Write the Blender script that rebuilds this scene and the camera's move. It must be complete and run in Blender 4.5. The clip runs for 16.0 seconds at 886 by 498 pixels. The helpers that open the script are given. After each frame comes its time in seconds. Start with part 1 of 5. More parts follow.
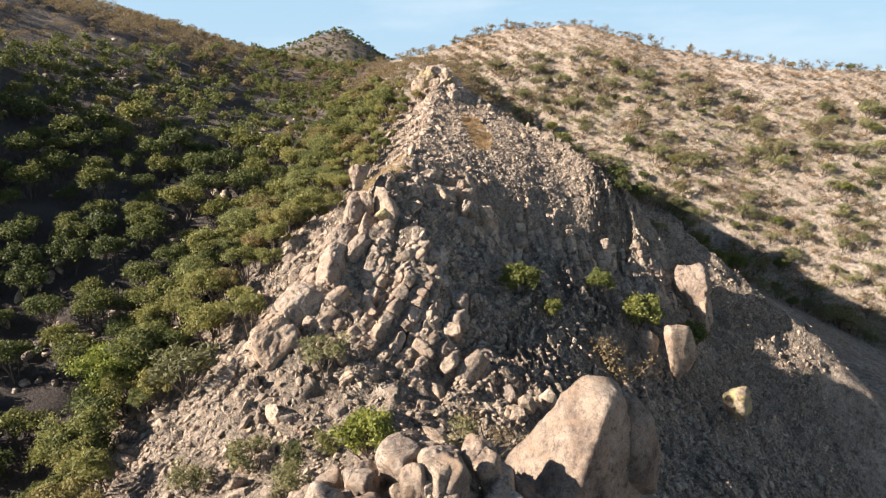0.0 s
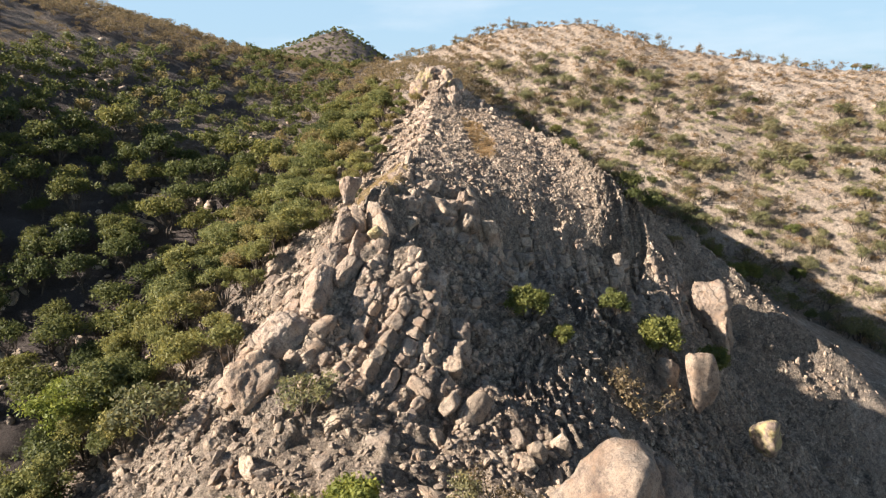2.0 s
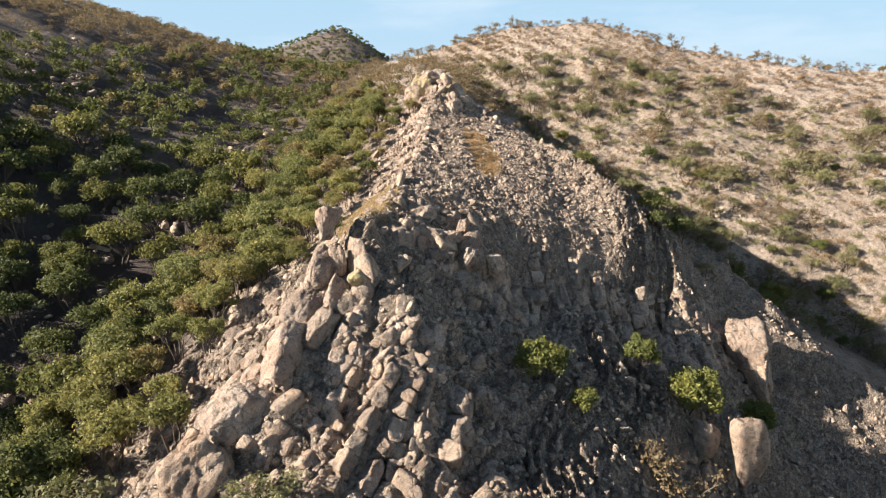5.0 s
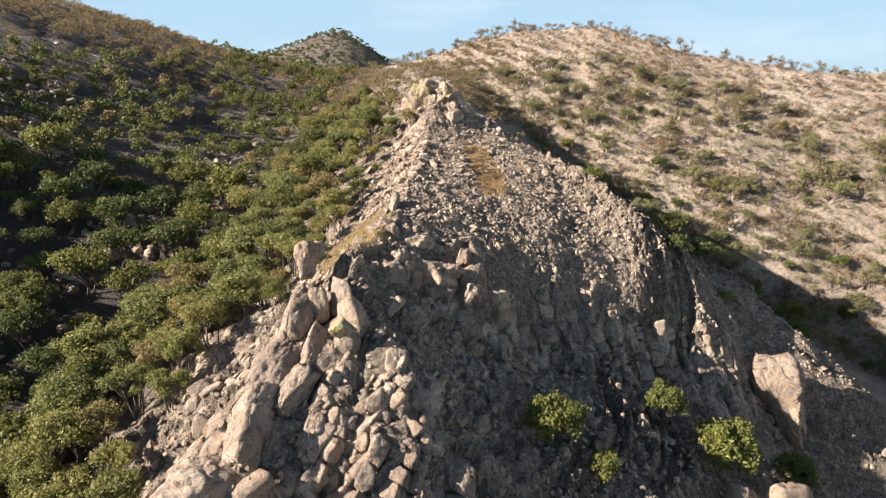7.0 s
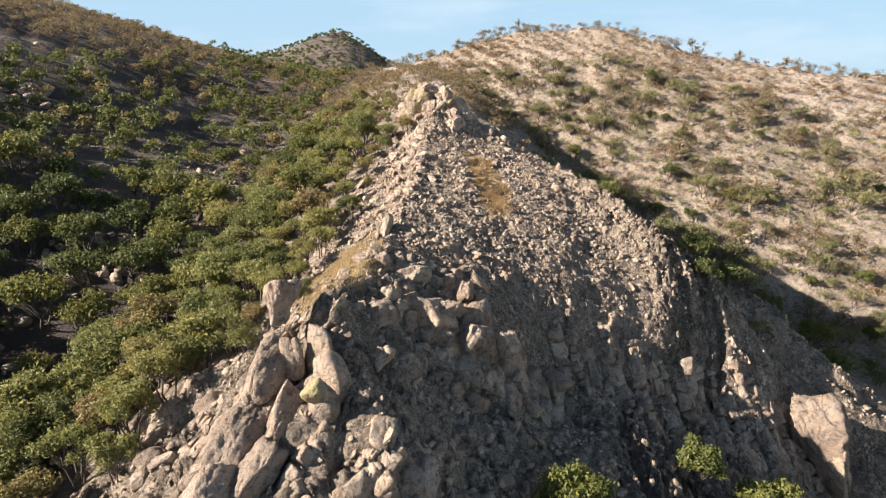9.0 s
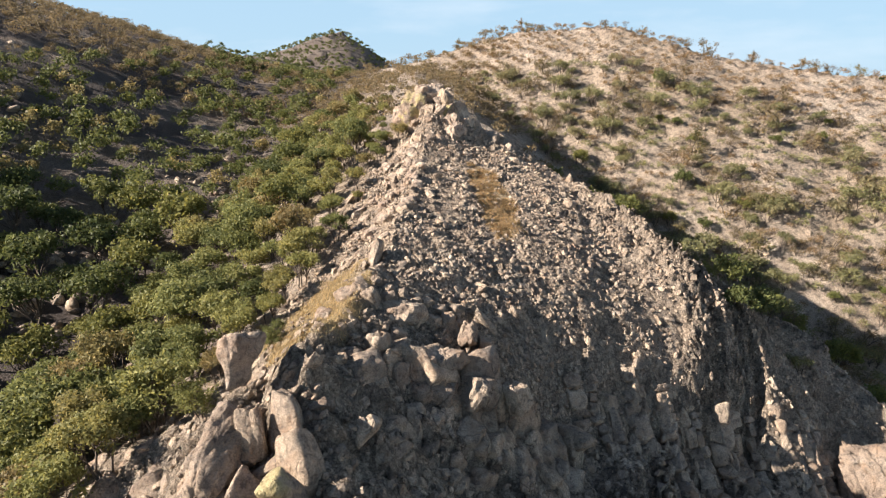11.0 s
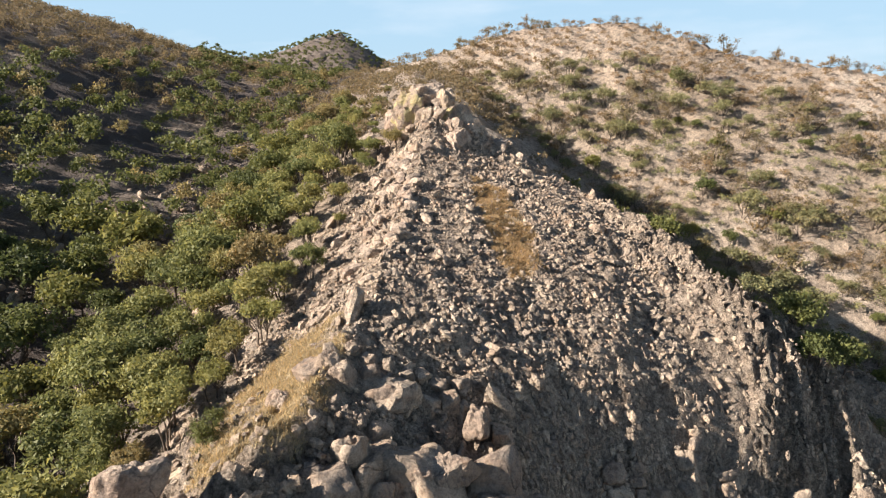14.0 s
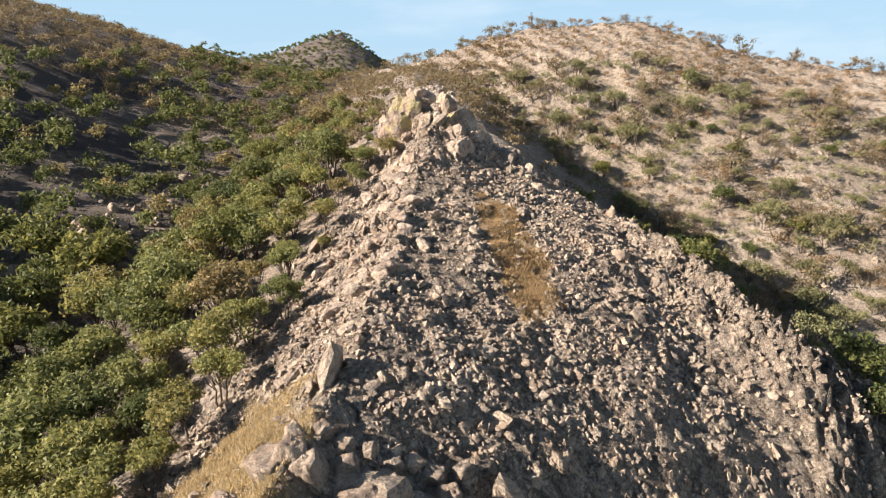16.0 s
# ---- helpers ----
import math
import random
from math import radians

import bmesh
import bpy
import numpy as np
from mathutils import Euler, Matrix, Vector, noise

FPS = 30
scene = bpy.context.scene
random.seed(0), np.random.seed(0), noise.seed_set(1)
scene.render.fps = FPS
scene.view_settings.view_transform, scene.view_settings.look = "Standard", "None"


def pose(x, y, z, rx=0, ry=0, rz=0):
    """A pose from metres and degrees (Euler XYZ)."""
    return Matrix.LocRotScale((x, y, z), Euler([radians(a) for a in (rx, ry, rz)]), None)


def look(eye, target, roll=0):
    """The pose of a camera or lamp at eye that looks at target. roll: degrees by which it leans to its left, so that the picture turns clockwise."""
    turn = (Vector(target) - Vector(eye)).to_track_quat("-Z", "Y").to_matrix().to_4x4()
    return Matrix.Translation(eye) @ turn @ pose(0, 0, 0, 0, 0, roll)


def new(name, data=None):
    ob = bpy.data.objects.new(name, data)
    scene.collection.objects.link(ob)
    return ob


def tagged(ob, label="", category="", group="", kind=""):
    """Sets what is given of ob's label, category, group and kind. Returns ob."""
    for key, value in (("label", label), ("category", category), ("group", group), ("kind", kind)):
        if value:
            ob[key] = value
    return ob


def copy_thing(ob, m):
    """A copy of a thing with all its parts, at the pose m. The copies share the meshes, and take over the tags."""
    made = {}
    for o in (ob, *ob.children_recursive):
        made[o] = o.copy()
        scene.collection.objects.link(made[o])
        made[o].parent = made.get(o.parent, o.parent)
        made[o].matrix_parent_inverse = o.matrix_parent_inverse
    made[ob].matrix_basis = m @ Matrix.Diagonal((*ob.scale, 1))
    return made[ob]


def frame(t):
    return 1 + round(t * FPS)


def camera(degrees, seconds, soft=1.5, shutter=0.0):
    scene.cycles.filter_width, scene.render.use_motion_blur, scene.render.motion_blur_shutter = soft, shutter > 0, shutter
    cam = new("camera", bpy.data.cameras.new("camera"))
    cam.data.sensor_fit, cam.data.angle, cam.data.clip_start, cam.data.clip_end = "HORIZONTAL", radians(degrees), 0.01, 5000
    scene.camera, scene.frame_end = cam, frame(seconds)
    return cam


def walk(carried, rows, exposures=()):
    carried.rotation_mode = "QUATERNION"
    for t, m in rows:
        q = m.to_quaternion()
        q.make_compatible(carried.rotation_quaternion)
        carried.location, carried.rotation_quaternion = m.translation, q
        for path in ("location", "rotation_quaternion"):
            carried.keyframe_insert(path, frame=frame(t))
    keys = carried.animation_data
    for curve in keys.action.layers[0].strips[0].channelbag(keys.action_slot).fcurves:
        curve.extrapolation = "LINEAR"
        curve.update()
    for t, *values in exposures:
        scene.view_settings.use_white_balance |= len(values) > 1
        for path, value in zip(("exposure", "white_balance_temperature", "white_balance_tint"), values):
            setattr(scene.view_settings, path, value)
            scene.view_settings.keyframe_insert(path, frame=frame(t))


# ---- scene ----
cam = camera(74.0, 16.0, 1.15)
PATH = [
    (0, (0.526, -6.601, 99.141), (0.512, -4.691, 98.547), -0.3),
    (0.5, (0.522, -5.194, 99.243), (0.507, -3.284, 98.65), -0.3),
    (1, (0.573, -3.737, 99.294), (0.557, -1.827, 98.701), -0.4),
    (1.5, (0.608, -2.175, 99.271), (0.591, -0.265, 98.678), -0.4),
    (2, (0.607, -0.554, 99.335), (0.591, 1.356, 98.741), -0.3),
    (2.5, (0.663, 1.064, 99.393), (0.645, 2.974, 98.799), -0.3),
    (3, (0.669, 2.73, 99.52), (0.652, 4.639, 98.924), -0.2),
    (3.5, (0.662, 4.269, 99.64), (0.646, 6.177, 99.042), -0.2),
    (4, (0.705, 6.078, 99.722), (0.689, 7.987, 99.124), -0.2),
    (6.5, (0.959, 14.643, 100.564), (0.94, 16.553, 99.971), -0.2),
    (7, (0.994, 16.276, 100.769), (0.974, 18.186, 100.178), -0.2),
    (7.5, (1.013, 17.973, 100.984), (0.992, 19.884, 100.393), -0.2),
    (8, (1.089, 19.75, 101.011), (1.066, 21.661, 100.423), -0.2),
    (8.5, (1.079, 21.529, 101.02), (1.057, 23.441, 100.433), -0.2),
    (9, (1.087, 23.272, 101.041), (1.064, 25.183, 100.453), -0.1),
    (11.5, (1.092, 32.145, 101.056), (1.07, 34.058, 100.471), -0.0),
    (12, (1.076, 33.894, 100.944), (1.054, 35.806, 100.359), -0.0),
    (12.5, (1.096, 35.559, 100.826), (1.071, 37.473, 100.243), -0.2),
    (13, (1.063, 37.319, 100.681), (1.039, 39.232, 100.099), -0.1),
    (13.5, (1.055, 38.937, 100.654), (1.031, 40.851, 100.071), -0.1),
    (14, (1.063, 40.569, 100.652), (1.037, 42.482, 100.071), -0.2),
    (14.5, (1.086, 42.188, 100.641), (1.059, 44.102, 100.061), -0.2),
    (15, (1.076, 43.781, 100.66), (1.048, 45.695, 100.08), -0.2),
    (15.5, (1.103, 45.426, 100.637), (1.073, 47.34, 100.059), -0.2),
    (16, (1.101, 47.101, 100.657), (1.07, 49.015, 100.079), -0.1),
]
walk(cam, [(t, look(eye, target, roll)) for t, eye, target, roll in PATH])

# ---------------------------------------------------------------- world, sun
SUN_AZ = (-0.976, -0.216)
SUN_EL = radians(27.5)
world = bpy.data.worlds.new("sky")
scene.world = world
world.use_nodes = True
wn, wl = world.node_tree.nodes, world.node_tree.links
wn.clear()
sky = wn.new("ShaderNodeTexSky")
sky.sky_type = 'NISHITA'
sky.sun_disc = False
sky.sun_elevation = SUN_EL
sky.sun_rotation = math.atan2(SUN_AZ[0], SUN_AZ[1])
sky.altitude, sky.air_density, sky.dust_density, sky.ozone_density = 1200, 1.0, 0.05, 2.8
bg = wn.new("ShaderNodeBackground")
bg.inputs["Strength"].default_value = 0.042
out = wn.new("ShaderNodeOutputWorld")
# pale haze low in the sky, with thin high cloud drawn out in it
tc = wn.new("ShaderNodeTexCoord")
mp = wn.new("ShaderNodeMapping")
mp.inputs["Scale"].default_value = (2.2, 2.2, 9.0)
cn = wn.new("ShaderNodeTexNoise")
cn.inputs["Scale"].default_value = 1.6
cn.inputs["Detail"].default_value = 6
cn.inputs["Roughness"].default_value = 0.55
cr = wn.new("ShaderNodeMapRange")
cr.inputs["From Min"].default_value, cr.inputs["From Max"].default_value = 0.5, 0.78
cr.inputs["To Min"].default_value, cr.inputs["To Max"].default_value = 0.0, 0.6
up = wn.new("ShaderNodeSeparateXYZ")
low = wn.new("ShaderNodeMapRange")
low.inputs["From Min"].default_value, low.inputs["From Max"].default_value = 0.12, 0.6
low.inputs["To Min"].default_value, low.inputs["To Max"].default_value = 0.9, 0.0
haze = wn.new("ShaderNodeMixRGB")
haze.inputs["Color2"].default_value = (4.1, 6.0, 7.7, 1)
cm = wn.new("ShaderNodeMixRGB")
cm.inputs["Color2"].default_value = (6.6, 7.6, 8.6, 1)
wl.new(tc.outputs["Generated"], mp.inputs["Vector"])
wl.new(tc.outputs["Generated"], up.inputs[0])
wl.new(up.outputs[2], low.inputs["Value"])
wl.new(mp.outputs[0], cn.inputs["Vector"])
wl.new(cn.outputs[0], cr.inputs["Value"])
wl.new(low.outputs[0], haze.inputs["Fac"])
wl.new(sky.outputs[0], haze.inputs["Color1"])
wl.new(cr.outputs[0], cm.inputs["Fac"])
wl.new(haze.outputs[0], cm.inputs["Color1"])
wl.new(cm.outputs[0], bg.inputs["Color"])
wl.new(bg.outputs[0], out.inputs["Surface"])

sun_data = bpy.data.lights.new("sun", 'SUN')
sun_data.energy, sun_data.angle, sun_data.color = 5.0, radians(0.55), (1.0, 0.91, 0.82)
sun = new("sun", sun_data)
sun.matrix_world = look((SUN_AZ[0] * 300, SUN_AZ[1] * 300, 100 + 300 * math.tan(SUN_EL)), (0, 0, 100))
scene.view_settings.exposure = 1.58

# ---------------------------------------------------------------- materials


def material(name, rough=0.9):
    m = bpy.data.materials.new(name)
    m.use_nodes = True
    m.node_tree.nodes["Principled BSDF"].inputs["Roughness"].default_value = rough
    m.node_tree.nodes["Principled BSDF"].inputs["Specular IOR Level"].default_value = 0.25
    return m, m.node_tree.nodes, m.node_tree.links, m.node_tree.nodes["Principled BSDF"]


def noise_node(n, l, vec, scale, detail=6, rough=0.6, kind="ShaderNodeTexNoise"):
    t = n.new(kind)
    t.inputs["Scale"].default_value = scale
    if kind == "ShaderNodeTexNoise":
        t.inputs["Detail"].default_value = detail
        t.inputs["Roughness"].default_value = rough
    if vec is not None:
        l.new(vec, t.inputs["Vector"])
    return t.outputs["Fac"] if kind == "ShaderNodeTexNoise" else t.outputs["Distance"]


def ramp(n, l, fac, stops):
    r = n.new("ShaderNodeValToRGB")
    e = r.color_ramp.elements
    while len(e) < len(stops):
        e.new(0.5)
    for k, (p, c) in zip(e, stops):
        k.position = p
        k.color = (*c, 1) if len(c) == 3 else c
    l.new(fac, r.inputs["Fac"])
    return r.outputs["Color"]


def mix(n, l, fac, a, b, mode='MIX'):
    m = n.new("ShaderNodeMixRGB")
    m.blend_type = mode
    for sock, v in ((m.inputs["Fac"], fac), (m.inputs["Color1"], a), (m.inputs["Color2"], b)):
        if isinstance(v, (int, float)):
            sock.default_value = v
        elif isinstance(v, tuple):
            sock.default_value = (*v, 1)
        else:
            l.new(v, sock)
    return m.outputs[0]


def bump(n, l, bsdf, height, strength, dist, before=None):
    b = n.new("ShaderNodeBump")
    b.inputs["Strength"].default_value = strength
    b.inputs["Distance"].default_value = dist
    l.new(height, b.inputs["Height"])
    if before is not None:
        l.new(before, b.inputs["Normal"])
    l.new(b.outputs[0], bsdf.inputs["Normal"])
    return b.outputs[0]


def crack_lines(n, l, co, scale):
    """0 along a net of wandering joints, 1 away from them."""
    w = n.new("ShaderNodeTexNoise")
    w.inputs["Scale"].default_value = 1.1
    w.inputs["Detail"].default_value = 4
    l.new(co, w.inputs["Vector"])
    add = n.new("ShaderNodeMixRGB")
    add.blend_type = 'ADD'
    add.inputs["Fac"].default_value = 0.9
    l.new(co, add.inputs["Color1"])
    l.new(w.outputs["Color"], add.inputs["Color2"])
    v = n.new("ShaderNodeTexVoronoi")
    v.feature = 'DISTANCE_TO_EDGE'
    v.inputs["Scale"].default_value = scale
    l.new(add.outputs[0], v.inputs["Vector"])
    r = n.new("ShaderNodeMapRange")
    r.inputs["From Max"].default_value = 0.03
    l.new(v.outputs["Distance"], r.inputs["Value"])
    part = ramp(n, l, noise_node(n, l, co, 0.8, 2, 0.5), [(0.42, (1, 1, 1)), (0.56, (0, 0, 0))])
    return mix(n, l, part, r.outputs[0], (1.0, 1.0, 1.0))


def rock_material(name, tones, lichen=0.0, per_piece='object', joints=0.7):
    """Weathered granite: two tones of stain, dark streaks, fine grain, small pits; each piece a little different."""
    m, n, l, b = material(name, 0.92)
    co = n.new("ShaderNodeNewGeometry").outputs["Position"]
    if per_piece != 'island':
        rnd = n.new("ShaderNodeObjectInfo").outputs["Random"]
    else:
        rnd = n.new("ShaderNodeNewGeometry").outputs["Random Per Island"]
    big = noise_node(n, l, co, 0.45, 5, 0.62)
    mid = noise_node(n, l, co, 2.1, 8, 0.68)
    fine = noise_node(n, l, co, 11.0, 6, 0.7)
    base = ramp(n, l, big, [(0.30, tones[0]), (0.5, tones[1]), (0.68, tones[2])])
    grey = ramp(n, l, mid, [(0.36, (0.42, 0.42, 0.44)), (0.48, (0.95, 0.95, 0.95)), (0.66, (1.2, 1.17, 1.12))])
    c = mix(n, l, 0.8, base, grey, 'MULTIPLY')
    c = mix(n, l, 0.55, c, ramp(n, l, fine, [(0.36, (0.45, 0.45, 0.45)), (0.58, (1.22, 1.22, 1.22))]), 'MULTIPLY')
    c = mix(n, l, 0.75 if per_piece else 0.0, c, ramp(n, l, rnd, [(0.0, (0.68, 0.68, 0.7)), (0.45, (0.96, 0.95, 0.94)), (1.0, (1.25, 1.2, 1.13))]), 'MULTIPLY')
    c = mix(n, l, joints, c, ramp(n, l, crack_lines(n, l, co, 0.42), [(0.0, (0.35, 0.33, 0.32)), (0.6, (1, 1, 1))]), 'MULTIPLY')
    off = n.new("ShaderNodeVectorMath")
    off.operation = 'ADD'
    off.inputs[1].default_value = (31.0, 17.0, 5.0)
    l.new(co, off.inputs[0])
    rust = ramp(n, l, noise_node(n, l, off.outputs[0], 0.8, 6, 0.65), [(0.52, (0, 0, 0)), (0.66, (0.6, 0.6, 0.6))])
    c = mix(n, l, rust, c, (0.36, 0.235, 0.15))
    varnish = ramp(n, l, noise_node(n, l, off.outputs[0], 3.1, 5, 0.7), [(0.56, (0, 0, 0)), (0.68, (0.6, 0.6, 0.6))])
    c = mix(n, l, varnish, c, (0.13, 0.115, 0.105))
    if lichen:
        k = ramp(n, l, noise_node(n, l, co, 0.9, 3, 0.5), [(0.58 - lichen, (0, 0, 0)), (0.68 - lichen, (1, 1, 1))])
        c = mix(n, l, mix(n, l, 0.36, (0, 0, 0), k), c, (0.58, 0.49, 0.14))
    l.new(c, b.inputs["Base Color"])
    nb = bump(n, l, b, mid, 0.9, 0.5)
    nb = bump(n, l, b, crack_lines(n, l, co, 0.42), joints, 0.12, nb)
    bump(n, l, b, fine, 0.8, 0.09, nb)
    return m


def leaf_material(name, tones):
    m, n, l, b = material(name, 0.62)
    info = n.new("ShaderNodeObjectInfo").outputs["Random"]
    isl = n.new("ShaderNodeNewGeometry").outputs["Random Per Island"]
    c = ramp(n, l, info, [(0.0, tones[0]), (0.35, tones[1]), (0.7, tones[2]), (1.0, tones[3])])
    c = mix(n, l, 0.85, c, ramp(n, l, isl, [(0.0, (0.55, 0.6, 0.5)), (0.6, (1.0, 1.0, 1.0)), (1.0, (1.5, 1.33, 0.92))]), 'MULTIPLY')
    l.new(c, b.inputs["Base Color"])
    tr = n.new("ShaderNodeBsdfTranslucent")
    l.new(c, tr.inputs["Color"])
    mx = n.new("ShaderNodeMixShader")
    mx.inputs[0].default_value = 0.4
    l.new(b.outputs[0], mx.inputs[1])
    l.new(tr.outputs[0], mx.inputs[2])
    l.new(mx.outputs[0], n["Material Output"].inputs["Surface"])
    return m


TAN = ((0.28, 0.204, 0.152), (0.4, 0.307, 0.231), (0.482, 0.39, 0.304))
GREY = ((0.265, 0.21, 0.162), (0.44, 0.348, 0.264), (0.57, 0.46, 0.353))
ROCK_TAN = rock_material("granite_tan", TAN)
ROCK_DOME = rock_material("granite_stained", ((0.15, 0.108, 0.086), (0.345, 0.262, 0.198), (0.44, 0.352, 0.274)), 0.0, 'object', 0.12)
ROCK_PALE = rock_material("granite_pale", ((0.35, 0.25, 0.185), (0.46, 0.355, 0.272), (0.53, 0.43, 0.34)), 0.0, '')
ROCK_GREY = rock_material("granite_grey", GREY)
ROCK_LICHEN = rock_material("granite_lichen", TAN, 0.12)
SCREE = rock_material("scree_stone", GREY, 0.0, 'island')
# greens
LEAF_GREEN = leaf_material("leaf_green", ((0.085, 0.1, 0.038), (0.118, 0.13, 0.046), (0.152, 0.155, 0.052), (0.2, 0.19, 0.06)))
LEAF_BUSH = leaf_material("leaf_bush", ((0.135, 0.15, 0.05), (0.16, 0.172, 0.054), (0.195, 0.198, 0.06), (0.225, 0.22, 0.065)))
LEAF_LIME = leaf_material("leaf_lime", ((0.2, 0.225, 0.05), (0.22, 0.245, 0.055), (0.235, 0.25, 0.06), (0.25, 0.26, 0.065)))
LEAF_OLIVE = leaf_material("leaf_olive", ((0.15, 0.16, 0.062), (0.215, 0.218, 0.082), (0.27, 0.25, 0.088), (0.27, 0.205, 0.1)))
LEAF_SHRUB = leaf_material("leaf_shrub", ((0.165, 0.16, 0.085), (0.21, 0.2, 0.1), (0.24, 0.228, 0.115), (0.25, 0.215, 0.125)))
LEAF_DRY = leaf_material("leaf_dry", ((0.186, 0.137, 0.08), (0.214, 0.16, 0.094), (0.18, 0.156, 0.076), (0.245, 0.164, 0.094)))
GRASS_DRY = leaf_material("grass_dry", ((0.42, 0.31, 0.175), (0.47, 0.36, 0.215), (0.47, 0.36, 0.215), (0.5, 0.4, 0.25)))
GRASS_ORANGE = leaf_material("grass_orange", ((0.38, 0.255, 0.14), (0.43, 0.3, 0.17), (0.43, 0.3, 0.17), (0.47, 0.34, 0.2)))
TWIGS = leaf_material("twigs_grey", ((0.15, 0.125, 0.112), (0.18, 0.15, 0.135), (0.2, 0.165, 0.145), (0.22, 0.18, 0.15)))


def bark_material():
    m, n, l, b = material("bark", 0.95)
    co = n.new("ShaderNodeNewGeometry").outputs["Position"]
    f = noise_node(n, l, co, 14, 5, 0.65)
    l.new(ramp(n, l, f, [(0.3, (0.05, 0.038, 0.03)), (0.7, (0.17, 0.135, 0.105))]), b.inputs["Base Color"])
    bump(n, l, b, f, 0.6, 0.04)
    return m


BARK = bark_material()


def ground_material():
    """Stony soil: tan and grey grit, with darker litter under the woods and straw-coloured patches of dry grass."""
    m, n, l, b = material("stony_ground", 0.97)
    geo = n.new("ShaderNodeNewGeometry")
    co = geo.outputs["Position"]
    wide = noise_node(n, l, co, 0.045, 4, 0.6)
    big = noise_node(n, l, co, 0.22, 6, 0.65)
    mid = noise_node(n, l, co, 1.3, 8, 0.7)
    fine = noise_node(n, l, co, 6.0, 8, 0.75)
    c = ramp(n, l, big, [(0.32, (0.33, 0.262, 0.205)), (0.5, (0.455, 0.37, 0.296)), (0.66, (0.545, 0.458, 0.372))])
    c = mix(n, l, ramp(n, l, wide, [(0.45, (0, 0, 0)), (0.62, (0.6, 0.6, 0.6))]), c, (0.36, 0.278, 0.2))
    c = mix(n, l, 0.75, c, ramp(n, l, mid, [(0.36, (0.3, 0.29, 0.29)), (0.48, (0.85, 0.83, 0.8)), (0.64, (1.3, 1.25, 1.18))]), 'MULTIPLY')
    c = mix(n, l, 0.7, c, ramp(n, l, fine, [(0.38, (0.28, 0.28, 0.28)), (0.56, (1.25, 1.25, 1.25))]), 'MULTIPLY')
    # leaf litter where the woods stand (an attribute of the ground itself)
    att = n.new("ShaderNodeAttribute")
    att.attribute_name = "litter"
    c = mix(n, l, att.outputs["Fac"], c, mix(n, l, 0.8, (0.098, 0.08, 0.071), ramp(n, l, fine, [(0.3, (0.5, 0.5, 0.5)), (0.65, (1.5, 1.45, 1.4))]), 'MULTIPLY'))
    # bare bedrock and rubble: broken pieces of two sizes, each its own grey or tan, dark gaps between
    rk = n.new("ShaderNodeAttribute")
    rk.attribute_name = "rocky"
    warp = n.new("ShaderNodeTexNoise")
    warp.inputs["Scale"].default_value = 1.6
    warp.inputs["Detail"].default_value = 3
    l.new(co, warp.inputs["Vector"])
    wc = mix(n, l, 0.45, co, warp.outputs["Color"], 'ADD')
    r_col, gaps = None, None
    for size, seedy in ((1.5, 0.0), (4.6, 0.3)):
        v1 = n.new("ShaderNodeTexVoronoi")
        v1.inputs["Scale"].default_value = size
        v2 = n.new("ShaderNodeTexVoronoi")
        v2.feature = 'DISTANCE_TO_EDGE'
        v2.inputs["Scale"].default_value = size
        l.new(wc, v1.inputs["Vector"])
        l.new(wc, v2.inputs["Vector"])
        one = n.new("ShaderNodeSeparateColor")
        l.new(v1.outputs["Color"], one.inputs[0])
        tint = ramp(n, l, one.outputs[0], [(0.0, (0.27, 0.215, 0.168)), (0.45, (0.41, 0.328, 0.254)), (1.0, (0.56, 0.46, 0.362))])
        edge = ramp(n, l, v2.outputs["Distance"], [(0.0, (0.42, 0.4, 0.38)), (0.1, (1, 1, 1))])
        piece = mix(n, l, 1.0, tint, edge, 'MULTIPLY')
        lift = mix(n, l, 0.5, edge, v1.outputs["Color"])
        r_col = piece if r_col is None else mix(n, l, 0.55, r_col, piece)
        gaps = lift if gaps is None else mix(n, l, 0.35, gaps, lift)
    r_col = mix(n, l, 0.8, r_col, ramp(n, l, mid, [(0.36, (0.45, 0.45, 0.47)), (0.5, (1, 0.98, 0.95)), (0.66, (1.35, 1.28, 1.2))]), 'MULTIPLY')
    r_col = mix(n, l, 0.6, r_col, ramp(n, l, fine, [(0.38, (0.4, 0.4, 0.4)), (0.58, (1.3, 1.3, 1.3))]), 'MULTIPLY')
    c = mix(n, l, rk.outputs["Fac"], c, r_col)
    # dead grass lying on the ground
    st = n.new("ShaderNodeAttribute")
    st.attribute_name = "straw"
    c = mix(n, l, st.outputs["Fac"], c, mix(n, l, 0.7, (0.5, 0.39, 0.245), ramp(n, l, fine, [(0.36, (0.5, 0.48, 0.45)), (0.6, (1.25, 1.22, 1.15))]), 'MULTIPLY'))
    l.new(c, b.inputs["Base Color"])
    nb = bump(n, l, b, mid, 1.0, 0.9)
    nb = bump(n, l, b, mix(n, l, rk.outputs["Fac"], (0.5, 0.5, 0.5), gaps), 1.0, 0.4, nb)
    bump(n, l, b, fine, 1.0, 0.3, nb)
    return m


GROUND = ground_material()

# ---------------------------------------------------------------- the lie of the land


def lattice(ix, iy, seed):
    h = (ix.astype(np.int64) * 374761393 + iy.astype(np.int64) * 668265263 + seed * 1442695041) & 0x7FFFFFFF
    h = ((h ^ (h >> 13)) * 1274126177) & 0x7FFFFFFF
    h = (h ^ (h >> 16)) & 0xFFFF
    return h / 65535.0


